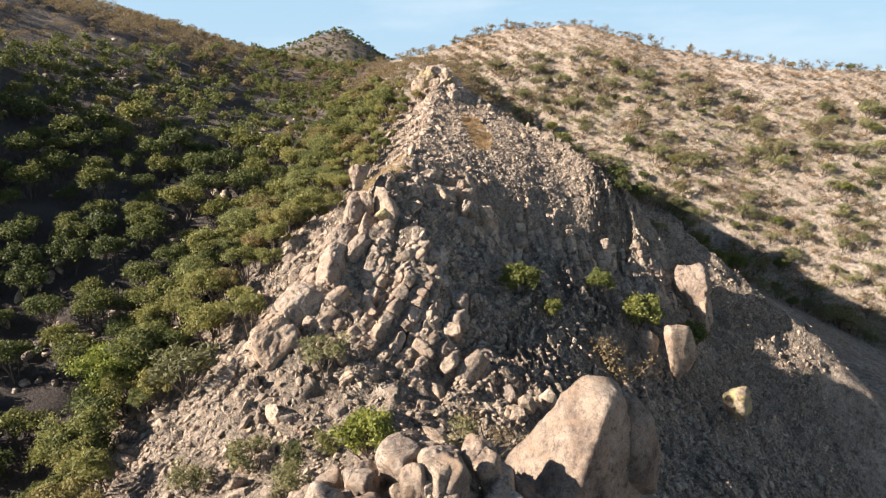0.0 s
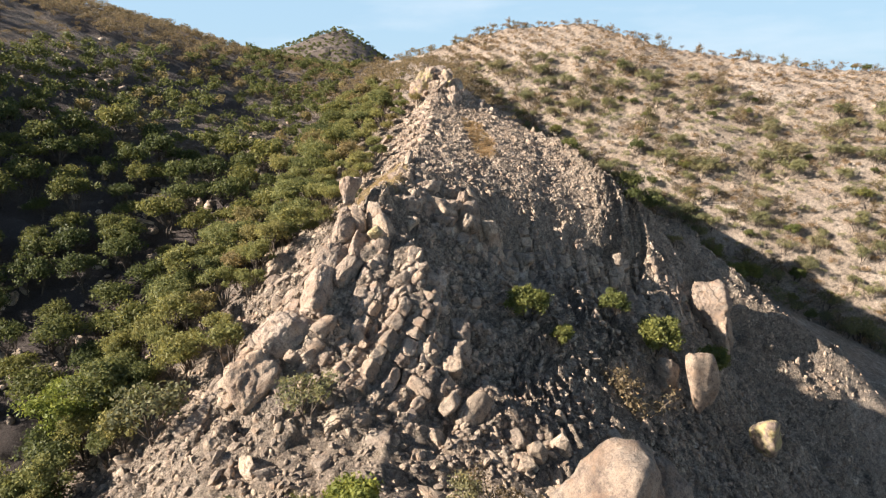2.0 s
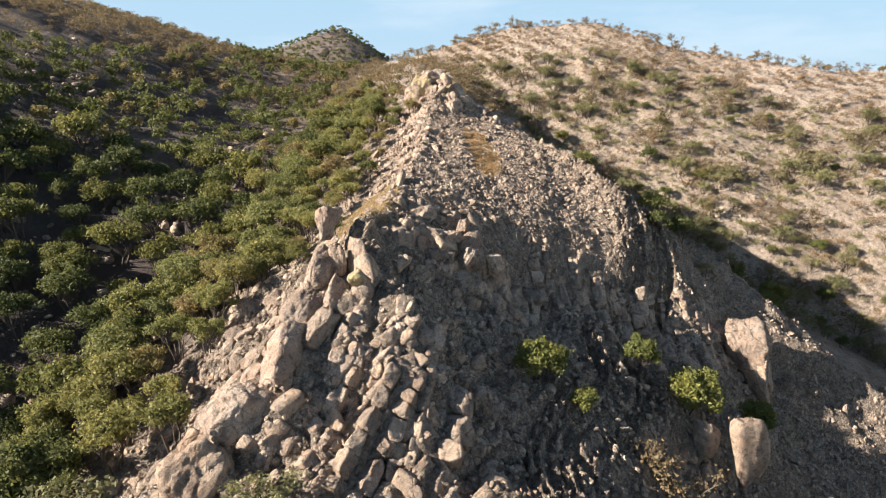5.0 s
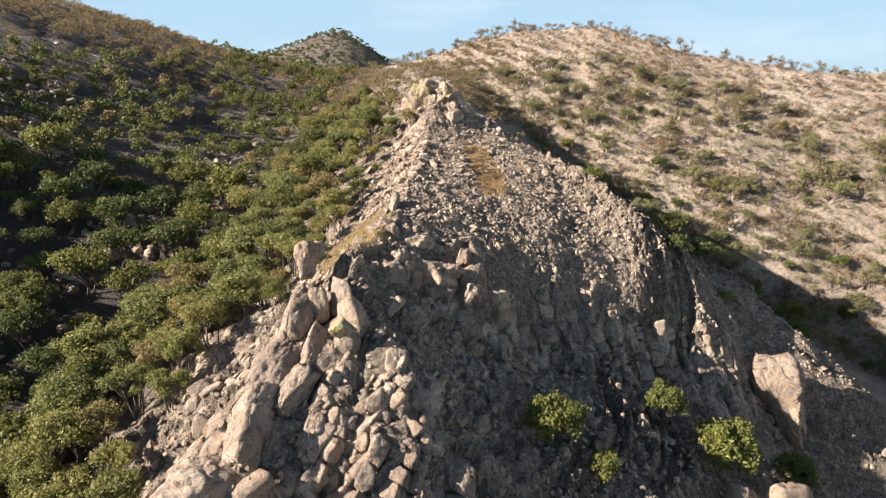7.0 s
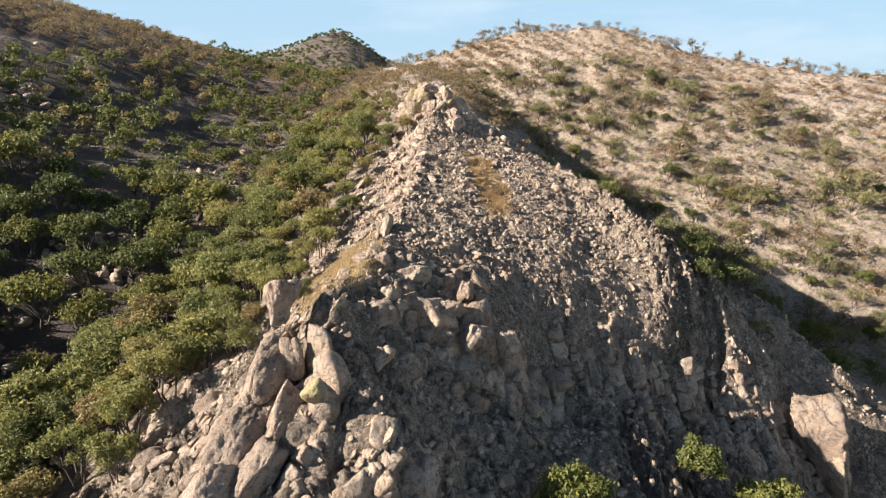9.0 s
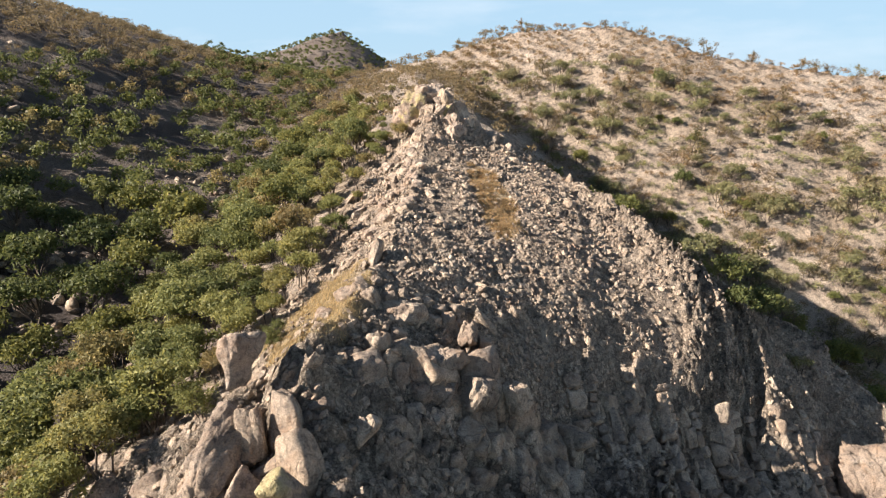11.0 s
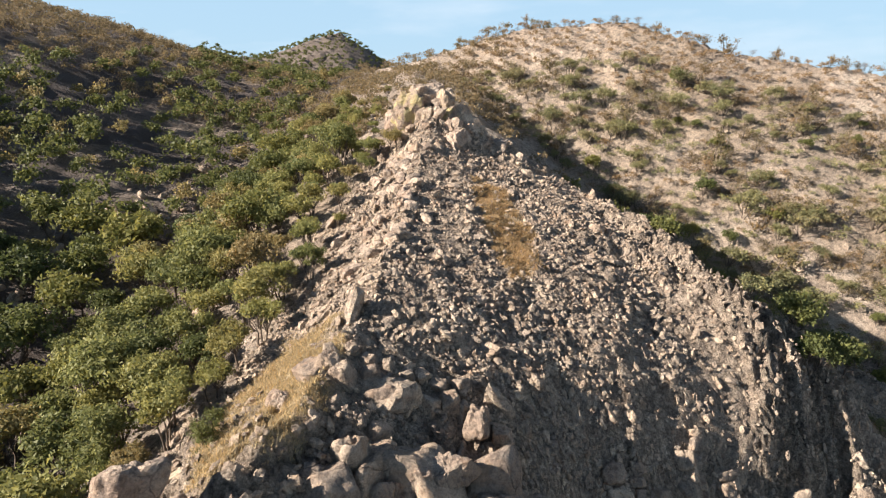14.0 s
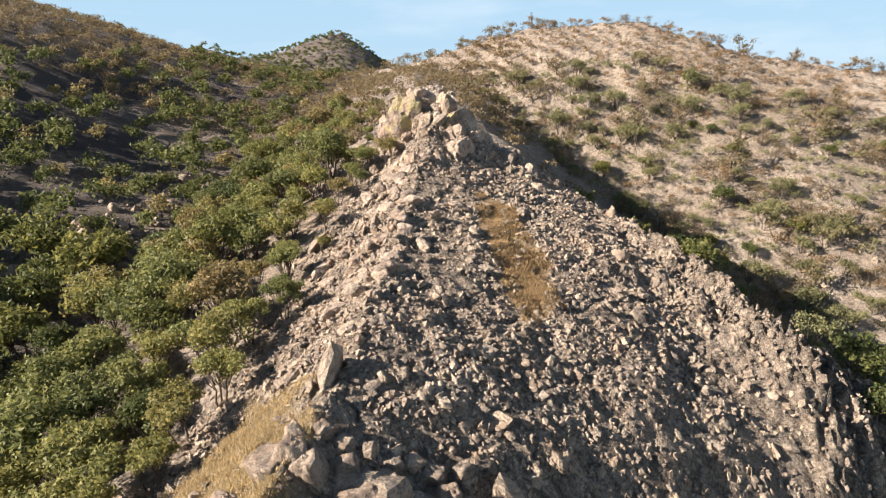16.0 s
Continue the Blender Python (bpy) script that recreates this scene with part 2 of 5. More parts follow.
def vnoise(x, y, seed=0):
    ix, iy = np.floor(x), np.floor(y)
    fx, fy = x - ix, y - iy
    fx, fy = fx * fx * (3 - 2 * fx), fy * fy * (3 - 2 * fy)
    ix, iy = ix.astype(np.int64), iy.astype(np.int64)
    a, b2 = lattice(ix, iy, seed), lattice(ix + 1, iy, seed)
    c, d = lattice(ix, iy + 1, seed), lattice(ix + 1, iy + 1, seed)
    return (a + (b2 - a) * fx) * (1 - fy) + (c + (d - c) * fx) * fy


def fbm(x, y, size, octaves=4, seed=0):
    """Rolling noise about zero, from -1 to 1, whose largest waves are about size metres."""
    s, amp, tot = 0.0, 1.0, 0.0
    for k in range(octaves):
        s = s + amp * (vnoise(x / size * 2 ** k + 17.3 * k, y / size * 2 ** k - 9.1 * k, seed + k) * 2 - 1)
        tot += amp
        amp *= 0.5
    return s / tot


def curve(v, nodes, col):
    """One value of a line on the land (ridge, toe, shoulder) at each place along it, rounded between its bends."""
    p = [r[0] for r in nodes]
    q = [r[col] for r in nodes]
    e = 2.0
    return (np.interp(v - e, p, q) + 2 * np.interp(v, p, q) + np.interp(v + e, p, q)) / 4


# along y: (y, x, z)
CREST = [(-80, 2, 40), (4, 1, 70), (14, -1, 79), (21, 1, 79), (28, -3, 75), (33, -4, 73.6), (37, -3, 74.8), (41, -1.5, 77.2), (45, -1.2, 79.5), (49.4, -2, 82.3), (53.6, -4.4, 85),
         (57, -6.4, 86.8), (62, -5, 87.9), (70, -3, 89.3), (84, -2, 91.1), (100, -1, 94), (112, -3, 95), (160, -6, 97.5), (205, -8, 101), (240, -10, 96), (400, -10, 60)]
SHOULDER = [(-80, 14, 30), (4, 13, 60), (14, 12, 71), (21, 14, 70), (32, 10, 70), (45, 6, 74.5), (54, 14, 74.5), (62, 14, 76.5), (67, 17, 78.6),
            (72, 22, 80.8), (85, 19, 86.5), (100, 12, 90), (112, 8, 92), (160, 4, 95), (205, 0, 99), (240, 0, 94), (400, 0, 55)]
TOE_L = [(-80, -50, 36), (10, -40, 58), (36, -33, 66.5), (48, -33, 71), (60, -30, 75.5), (80, -28, 81), (100, -27, 84.5), (130, -27, 87), (160, -28, 90.5),
         (205, -32, 98), (260, -34, 93), (320, -40, 80), (400, -60, 62)]
TOE_R = [(-80, 80, 20), (20, 66, 30), (50, 62, 38), (60, 63, 46), (71, 64, 53), (100, 62, 56), (125, 52, 61), (145, 38, 72), (165, 24, 82), (185, 12, 93), (205, 4, 98), (240, 4, 92), (400, 10, 50)]
# the hill across the valley, along x: (x, y, z) of its skyline
HILL_R = [(-60, 216, 95), (-32, 215, 98.8), (-10, 213, 102.3), (2, 211, 106.3), (12, 208, 109.2), (25, 202, 110.4), (39, 197, 111.2), (48, 192, 109.8), (58, 186, 106.8), (66, 180, 104.0), (75, 176, 101.9), (83, 171, 100.0), (99, 162, 97.8), (115, 154, 96.5), (260, 120, 80)]


def smax(a, b, k):
    return np.maximum(a, b) + k * np.exp(-np.abs(a - b) / k) * 0.35


def land(x, y):
    """Height of the open land before rough ground is added."""
    xc, zc = curve(y, CREST, 1), curve(y, CREST, 2)
    xs, zs = curve(y, SHOULDER, 1), curve(y, SHOULDER, 2)
    xl, zl = curve(y, TOE_L, 1), curve(y, TOE_L, 2)
    xr, zr = curve(y, TOE_R, 1), curve(y, TOE_R, 2)
    # spur, side away from the sun
    u = np.clip((x - xc) / (xs - xc), 0, 1)
    v = np.clip((x - xs) / (xr - xs), 0, 1) ** np.interp(y, [46, 64], [1.08, 0.78])
    full = np.interp(y, [50, 60, 66], [1.3, 1.2, 0.82])
    east = zc + (zs - zc) * (full * u + (1 - full) * u * u)
    east = np.where(x > xs, zs + (zr - zs) * v, east)
    east = np.where(x > xr, zr - (x - xr) * 0.45, east)
    # spur, sunny side, down to the toe and up the wooded hill
    w = np.clip((xc - x) / (xc - xl), 0, 1)
    drop = np.interp(y, [50, 62, 104, 125], [0.85, 1.55, 1.5, 0.9])
    west = zc + (zl - zc) * (drop * w + (1 - drop) * w * w)
    d = np.maximum(xl - x, 0)
    rise = np.interp(d, [0, 12, 30, 55, 95, 125, 200, 320], [0.1, 1.2, 5.8, 17.2, 33, 36, 24, -20]) * np.interp(y, [60, 84, 104, 150, 205, 400], [1.4, 1.2, 1.04, 1.0, 0.72, 0.7])
    west = west + rise
    z = np.where(x > xc, east, west)
    # the craggy knob on the crest, with a fin falling away on its shaded side
    z = z + 3.0 * np.exp(-((x + 0.8) / 3.0) ** 2 - ((y - 103) / 5.5) ** 2) + 1.6 * np.exp(-((x - 5) / 5.0) ** 2 - ((y - 101) / 3.0) ** 2)
    # the pinnacle's long back, the hollow under the slabs, and the ledge on the sunny foot
    back = np.interp(y, [28, 37, 43, 47, 50, 53, 56, 60], [0, 3.8, 4.4, 3.5, 2.7, 1.8, 1.0, 0])
    xb = np.interp(y, [30, 40, 44, 53], [-16, -12.8, -10.9, -9.0])
    z = z + back * np.exp(-((x - xb) / np.where(x < xb, 5.2, 8.0)) ** 2)
    z = z - 2.2 * np.exp(-((x + 5) / 2.6) ** 2 - ((y - 42.2) / 1.9) ** 2) + 1.5 * np.exp(-((x + 22) / 5.0) ** 2 - ((y - 36) / 4.0) ** 2)
    z = z + 2.6 * np.exp(-((x - 29.5) / 4.0) ** 2 - ((y - 58.2) / 3.0) ** 2)
    # the gully under the shaded cliff, and the cliff's lip above it
    q = y - (59.5 + (x - 6) * 0.44)
    k = np.clip((x - 3) / 5, 0, 1) * np.clip((30 - x) / 6, 0, 1)
    z = z - 3.0 * k * np.exp(-((q - 2.6) / 4.6) ** 2)
    z = z + 4.2 * np.exp(-((x - 26.5) / 6.5) ** 2 - ((y - 77) / 4.5) ** 2)
    # the hill across the valley
    yh, zh = curve(x, HILL_R, 1), curve(x, HILL_R, 2)
    t = yh - y
    hill = np.where(t > 0, zh - 0.72 * t - 0.0014 * t * t + 4 * np.sin(np.clip(t, 0, 60) / 60 * math.pi) * 0.3, zh + 0.42 * t)
    # a lesser rib on the shaded flank, and the gully behind it
    q = y - (84 - (x - 30) * 0.6)
    k = np.clip((x - 27) / 8, 0, 1) * np.clip((70 - x) / 10, 0, 1)
    z = z + k * (3.2 * np.exp(-(q / 5.0) ** 2) - 3.6 * np.exp(-((q - 15) / 7.0) ** 2) - 2.5 * np.exp(-((q + 14) / 6.0) ** 2))
    z = smax(z, hill, 2.0)
    z = smax(z, 40 + 0 * x, 4.0)
    # far hills
    far = np.interp(y, [300, 420, 5000], [0, 1, 1])
    base = 58 + 10 * fbm(x, y, 260, 3, 41)
    z = z * (1 - far) + far * base

    def knoll(cx, cy, top, left, right, deep):
        dx = np.where(x < cx, (cx - x) / left, (x - cx) / right)
        r = np.sqrt(dx ** 2 + ((y - cy) / deep) ** 2 + 0.012) - 0.11
        return np.where(y > 330, top - r + fbm(x, y, 40, 4, 52) * 3.0 + jointed(x, y, 26, 0.95, 0.3, 1.8, 55) * 5.0, -50)
    z = np.maximum(z, knoll(-117, 700, 139, 1 / 0.34, 1 / 0.66, 1 / 0.45))
    z = np.maximum(z, knoll(-178, 500, 116, 1 / 0.30, 1 / 0.26, 1 / 0.3))
    return z


def bare(x, y):
    """1 on the rocky spur, 0 in the woods and on the far slopes."""
    xc, xs, xl = curve(y, CREST, 1), curve(y, SHOULDER, 1), curve(y, TOE_L, 1)
    lo, hi = xc - np.interp(y, [20, 40, 47, 55, 70, 90, 115], [27, 30, 26, 15, 9.5, 9, 7]), xs + np.interp(y, [20, 60, 90, 115], [44, 44, 30, 6])
    k = np.clip((x - lo) / 3, 0, 1) * np.clip((hi - x) / 6, 0, 1)
    return k * np.clip((118 - y) / 8, 0, 1)


def ribs(x, y):
    """Upright rock ribs and gullies on the steep sides below the shoulder."""
    xs = curve(y, SHOULDER, 1)
    w = np.clip((x - xs + 2) / 8, 0, 1)
    along = (x - 0.3 * y) * (1 - w) + (y + 0.25 * x) * w + fbm(x, y, 9, 2, 71) * 1.8
    g = 1 - np.abs(fbm(along, 0.14 * (x + y), 3.4, 3, 63)) * 2
    k = np.clip((x - xs + 5) / 5, 0, 1) * np.clip((xs + 44 - x) / 10, 0, 1) * np.clip((y - 30) / 20, 0, 1) * np.clip((100 - y) / 14, 0, 1)
    return g * k


def jointed(x, y, size, ax, ay, stretch, seed):
    """Bedrock broken along joints: tilted blocks of about that size, longer one way, with grooves between them."""
    wx, wy = x + fbm(x, y, 5, 2, seed + 1) * 0.8, y + fbm(x, y, 5, 2, seed + 2) * 0.8
    u, v = (wx * ax + wy * ay) / (size * stretch), (-wx * ay + wy * ax) / size
    iu, iv = np.floor(u).astype(np.int64), np.floor(v).astype(np.int64)
    f1 = np.full(u.shape, 9.0)
    f2 = np.full(u.shape, 9.0)
    top = np.zeros(u.shape)
    for i in (-1, 0, 1):
        for j in (-1, 0, 1):
            a, b = iu + i, iv + j
            cu, cv = a + lattice(a, b, seed + 3), b + lattice(a, b, seed + 4)
            d = np.hypot(u - cu, v - cv)
            h = (lattice(a, b, seed + 5) - 0.5) + (lattice(a, b, seed + 6) - 0.5) * (u - cu) * 1.6 + (lattice(a, b, seed + 7) - 0.5) * (v - cv) * 1.6
            better = d < f1
            f2 = np.where(better, f1, np.minimum(f2, d))
            top = np.where(better, h, top)
            f1 = np.where(better, d, f1)
    groove = np.clip((f2 - f1) / 0.13, 0, 1)
    return top * 0.85 - (1 - groove) * 0.4


def height(x, y):
    x, y = np.asarray(x, float), np.asarray(y, float)
    z = land(x, y)
    k = bare(x, y)
    near = np.clip((330 - y) / 60, 0, 1)
    z = z + near * (fbm(x, y, 22, 4, 3) * (1.3 - 0.5 * k) + fbm(x, y, 5.5, 4, 9) * (0.35 + 0.25 * k))
    blocks = np.abs(fbm(x + 0.4 * y, y - 0.3 * x, 3.6, 3, 21))
    z = z + k * (0.5 - blocks) * 0.5 + ribs(x, y) * 1.5
    steep = np.clip((x + 21) / 4, 0, 1) * np.clip((9 - x) / 4, 0, 1) * np.clip((y - 33) / 4, 0, 1) * np.clip((64 - y) / 3, 0, 1)
    side = np.clip((x - curve(y, SHOULDER, 1) + 7) / 6, 0, 1) * np.clip((96 - y) / 10, 0, 1) * (1 - steep)
    side = np.maximum(side, np.exp(-((x - 1.5) / 6.0) ** 2 - ((y - 102) / 5.0) ** 2))
    z = z + k * steep * (jointed(x, y, 2.1, 0.9, 0.44, 2.0, 201) * 1.35 + jointed(x, y, 1.0, 0.9, 0.44, 1.7, 231) * 0.6)
    z = z + k * side * (jointed(x, y, 2.0, 0.75, -0.66, 2.4, 261) * 0.8 + jointed(x, y, 0.95, 0.75, -0.66, 2.2, 291) * 0.45)
    z = z + k * (1 - steep) * (1 - side) * jointed(x, y, 1.3, 1, 0, 1.2, 321) * 0.35
    wood = np.clip((curve(y, TOE_L, 1) + 12 - x) / 8, 0, 1) * near
    z = z + wood * jointed(x, y, 3.6, 0.9, 0.3, 1.4, 351) * 0.8
    hill = np.clip((y - 112) / 20, 0, 1) * np.clip((x - 5) / 15, 0, 1) * near
    z = z + hill * (0.5 - np.abs(fbm(x, y * 0.6, 9, 4, 33))) * 2.2
    return z


GRID = {}


def h1(x, y):
    """Height of the ground as built, between its grid lines."""
    gx, gy, Z = GRID["x"], GRID["y"], GRID["z"]
    i = int(np.clip(np.searchsorted(gx, x) - 1, 0, len(gx) - 2))
    j = int(np.clip(np.searchsorted(gy, y) - 1, 0, len(gy) - 2))
    u, v = (x - gx[i]) / (gx[i + 1] - gx[i]), (y - gy[j]) / (gy[j + 1] - gy[j])
    return float((Z[j, i] * (1 - u) + Z[j, i + 1] * u) * (1 - v) + (Z[j + 1, i] * (1 - u) + Z[j + 1, i + 1] * u) * v)


def mesh_object(name, verts, faces, mats, parent=None, smooth=True, index=None):
    me = bpy.data.meshes.new(name)
    me.from_pydata(verts.tolist() if isinstance(verts, np.ndarray) else verts, [], faces.tolist() if isinstance(faces, np.ndarray) else faces)
    for m in mats:
        me.materials.append(m)
    if smooth:
        me.polygons.foreach_set("use_smooth", [True] * len(me.polygons))
    if index is not None:
        me.polygons.foreach_set("material_index", index)
    me.update()
    ob = new(name, me)
    if parent is not None:
        ob.parent = parent
    return ob


def spaced(stops):
    """Grid lines whose step changes from stretch to stretch: (from, to, step)."""
    v = []
    for a, b, s in stops:
        v += np.arange(a, b, s).tolist()
    return np.array(v + [stops[-1][1]])


def build_ground():
    gx = spaced([(-4600, -1000, 450), (-1000, -320, 34), (-320, -130, 7), (-130, -48, 1.8), (-48, -23, 0.8), (-23, 31, 0.23), (31, 60, 0.6), (60, 130, 1.6), (130, 320, 9), (320, 1000, 50), (1000, 4600, 450)])
    gy = spaced([(-900, -60, 70), (-60, 5, 3), (5, 14, 0.6), (14, 30, 0.4), (30, 90, 0.23), (90, 120, 0.6), (120, 216, 1.5), (216, 420, 5), (420, 780, 6), (780, 1200, 40), (1200, 4700, 350)])
    X, Y = np.meshgrid(gx, gy)
    Z = height(X, Y)
    GRID.update(x=gx, y=gy, z=Z)
    nx, ny = len(gx), len(gy)
    verts = np.stack([X.ravel(), Y.ravel(), Z.ravel()], 1)
    i = np.arange(nx * ny).reshape(ny, nx)
    faces = np.stack([i[:-1, :-1], i[:-1, 1:], i[1:, 1:], i[1:, :-1]], -1).reshape(-1, 4)
    ob = mesh_object("ground", verts, faces, [GROUND])
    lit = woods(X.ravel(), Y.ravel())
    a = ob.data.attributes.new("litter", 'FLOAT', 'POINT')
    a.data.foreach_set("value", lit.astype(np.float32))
    X1, Y1 = X.ravel(), Y.ravel()
    patch = np.clip(fbm(X1, Y1, 13, 3, 47) * 4 - 0.3, 0, 0.85) * (Y1 > 95) * (Y1 < 330) * 0.75
    near = bare(X1, Y1) * np.clip(0.95 + 0.8 * fbm(X1, Y1, 6, 2, 49), 0.3, 1)
    q = ob.data.attributes.new("straw", 'FLOAT', 'POINT')
    q.data.foreach_set("value", (0.85 * straw(X1, Y1)).astype(np.float32))
    r = ob.data.attributes.new("rocky", 'FLOAT', 'POINT')
    r.data.foreach_set("value", np.maximum(near, patch).astype(np.float32))
    return tagged(ob, "stony tan hillside ground with scree and dry leaf litter", "ground", kind="structure")


def oval(x, y, cx, cy, rx, ry, turn):
    c, s = math.cos(turn), math.sin(turn)
    u, v = ((x - cx) * c + (y - cy) * s) / rx, (-(x - cx) * s + (y - cy) * c) / ry
    return np.clip(1.5 - 1.25 * (u * u + v * v) + 1.9 * fbm(x, y, 2.6, 3, 13), 0, 1)


def straw_west(x, y):
    return oval(x, y, -6.6, 65.4, 2.9, 6.6, -0.15)


def straw_crest(x, y):
    return oval(x, y, 5.0, 84, 1.6, 7.0, 0.1)


def straw(x, y):
    """Two patches of dry grass on the spur."""
    return np.maximum(straw_west(x, y), 0.8 * straw_crest(x, y))


def woods(x, y):
    """How far the ground takes the dark litter colour: under trees, on the knolls, in one gully oval."""
    xc = curve(y, CREST, 1)
    k = np.clip((xc - np.interp(y, [30, 40, 47, 53, 58], [15, 20, 18, 14, 11]) - x) / 6, 0, 1) * np.clip((y - 20) / 15, 0, 1)
    k = k * np.clip(0.9 + 0.9 * fbm(x, y, 16, 3, 81), 0.65, 1)
    # a darker oval in the gully under the cliff band, at half strength
    gully_oval = 0.5 * oval(x, y, 9.0, 55.5, 4.5, 6.5, 0.3)
    knolls = np.maximum(gully_oval, ((y > 400) & (y < 900)) * 0.8)
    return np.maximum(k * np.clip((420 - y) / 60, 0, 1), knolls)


ground = build_ground()


def build_backdrop():
    """Mountains and plain at the edge of sight, the blue of distance haze put into their colour."""
    n = 240
    x = np.linspace(-4400, 4400, n)
    top = 62 + 95 * np.exp(-((x + 350) / 500) ** 2) + 22 * fbm(x, 0 * x, 700, 4, 7) + 20 * np.exp(-((x - 2900) / 900) ** 2)
    y = 4350 - (x / 4400) ** 2 * 900
    verts = np.concatenate([np.stack([x, y, 0 * x - 60], 1), np.stack([x, y, np.maximum(top, 50)], 1), np.stack([x, y + 140, 0 * x - 60], 1)])
    i = np.arange(n - 1)
    faces = np.concatenate([np.stack([i, i + 1, i + 1 + n, i + n], 1), np.stack([i + n, i + 1 + n, i + 1 + 2 * n, i + 2 * n], 1)])
    m, nn, ll, b = material("far_hills_haze_tint", 1.0)
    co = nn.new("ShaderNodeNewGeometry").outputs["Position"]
    # haze painted in: blue base colour in place of air between
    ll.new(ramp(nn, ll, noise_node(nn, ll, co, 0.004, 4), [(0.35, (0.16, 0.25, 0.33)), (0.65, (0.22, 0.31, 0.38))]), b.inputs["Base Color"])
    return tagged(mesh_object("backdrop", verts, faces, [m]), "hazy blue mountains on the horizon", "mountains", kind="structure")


build_backdrop()

# ---------------------------------------------------------------- stones


def vnoise3(p, seed=0):
    i = np.floor(p).astype(np.int64)
    f = p - i
    f = f * f * (3 - 2 * f)
    tot = 0
    for dx in (0, 1):
        for dy in (0, 1):
            for dz in (0, 1):
                w = (f[:, 0] if dx else 1 - f[:, 0]) * (f[:, 1] if dy else 1 - f[:, 1]) * (f[:, 2] if dz else 1 - f[:, 2])
                tot = tot + w * lattice(i[:, 0] + dx + 57 * (i[:, 2] + dz), i[:, 1] + dy + 131 * (i[:, 2] + dz), seed)
    return tot * 2 - 1


def ball(level):
    bm = bmesh.new()
    bmesh.ops.create_icosphere(bm, subdivisions=level, radius=1.0)
    v = np.array([q.co[:] for q in bm.verts])
    f = np.array([[q.index for q in t.verts] for t in bm.faces])
    bm.free()
    return v / np.linalg.norm(v, axis=1)[:, None], f


BALLS = {k: ball(k) for k in (1, 2, 3, 4, 5)}


def stone_shape(seed, level, planes=11, soft=9.0, rough=0.05):
    """A weathered block: a ball cut by a few joint planes, edges worn round, surface uneven. About 1 m in radius."""
    rng = np.random.default_rng(seed)
    u, f = BALLS[level]
    n = rng.normal(size=(planes, 3))
    n[0], n[1] = (0.15, 0.1, 1), (0.1, -0.15, -1)
    n /= np.linalg.norm(n, axis=1)[:, None]
    d = rng.uniform(0.62, 1.0, planes)
    k = np.maximum(u @ n.T, 0.02) / d
    r = (np.sum(k ** soft, axis=1)) ** (-1 / soft)
    r = np.minimum(r, 1.35)
    if level > 1:
        r = r * (1 + rough * vnoise3(u * 2.3 + seed, seed) + rough * 0.6 * vnoise3(u * 5.1 + seed, seed + 5))
    if level > 3:
        r = r * (1 + rough * 0.35 * vnoise3(u * 11 + seed, seed + 8))
        crack = np.abs(vnoise3(u * 1.7 + 3 * seed, seed + 11))
        r = r - 0.06 * np.exp(-(crack / 0.025) ** 2)
    return u * r[:, None], f


def crag(seed, level=4, planes=15, soft=26, split=34, step=0.10, rough=0.035, tall=0.75):
    """A fractured block: cut by joint planes, then broken into many pieces that stand a little proud of or behind one another."""
    rng = np.random.default_rng(seed)
    u, f = BALLS[level]
    v, _ = stone_shape(seed, level, planes, soft, rough)
    p = rng.normal(size=(split, 3))
    p /= np.linalg.norm(p, axis=1)[:, None]
    q = u + 0.12 * np.stack([vnoise3(u * 2.4 + 9 * k + seed, seed + k) for k in range(3)], 1)
    q = q * np.array([1.5, 1.5, tall])
    d = q @ (p * np.array([1.5, 1.5, tall])).T
    first = d.argmax(1)
    top = np.sort(d, axis=1)
    gap = np.clip((top[:, -1] - top[:, -2]) / 0.05, 0, 1)
    h = rng.uniform(-step, step, split)[first] - (1 - gap) * 0.05
    return v * (1 + h)[:, None], f


def fast_mesh(name, verts, faces, mats, smooth=False):
    """A mesh from arrays of places and of faces that all have the same number of corners."""
    me = bpy.data.meshes.new(name)
    verts, faces = np.asarray(verts, np.float32), np.asarray(faces, np.int32)
    nf, k = faces.shape
    me.vertices.add(len(verts))
    me.vertices.foreach_set("co", verts.ravel())
    me.loops.add(nf * k)
    me.loops.foreach_set("vertex_index", faces.ravel())
    me.polygons.add(nf)
    me.polygons.foreach_set("loop_start", np.arange(0, nf * k, k, dtype=np.int32))
    me.polygons.foreach_set("use_smooth", np.full(nf, smooth))
    for m in mats:
        me.materials.append(m)
    me.update(calc_edges=True)
    return me


def slope_at(x, y):
    e = 0.6
    return (height(x + e, y) - height(x - e, y)) / (2 * e), (height(x, y + e) - height(x, y - e)) / (2 * e)


def frames_for(x, y, rng, lean):
    """A turn for each stone: its long side down the slope, or along the tilted joints of the face, and its flat side on the ground."""
    gx, gy = slope_at(x, y)
    n = np.stack([-gx, -gy, np.ones_like(gx)], 1)
    n /= np.linalg.norm(n, axis=1)[:, None]
    down = np.stack([gx, gy, gx * gx + gy * gy], 1) + rng.normal(0, 0.5, (len(x), 3)) + 0.02
    joint = np.array([0.62, 0.30, 0.62]) + rng.normal(0, 0.13, (len(x), 3))
    long = np.where(lean[:, None] > rng.random(len(x))[:, None], joint, down)
    long /= np.linalg.norm(long, axis=1)[:, None]
    n = n + rng.normal(0, 0.3, (len(x), 3))
    side = np.cross(n, long)
    side /= np.linalg.norm(side, axis=1)[:, None]
    up = np.cross(long, side)
    return np.stack([long, side, up], 2)


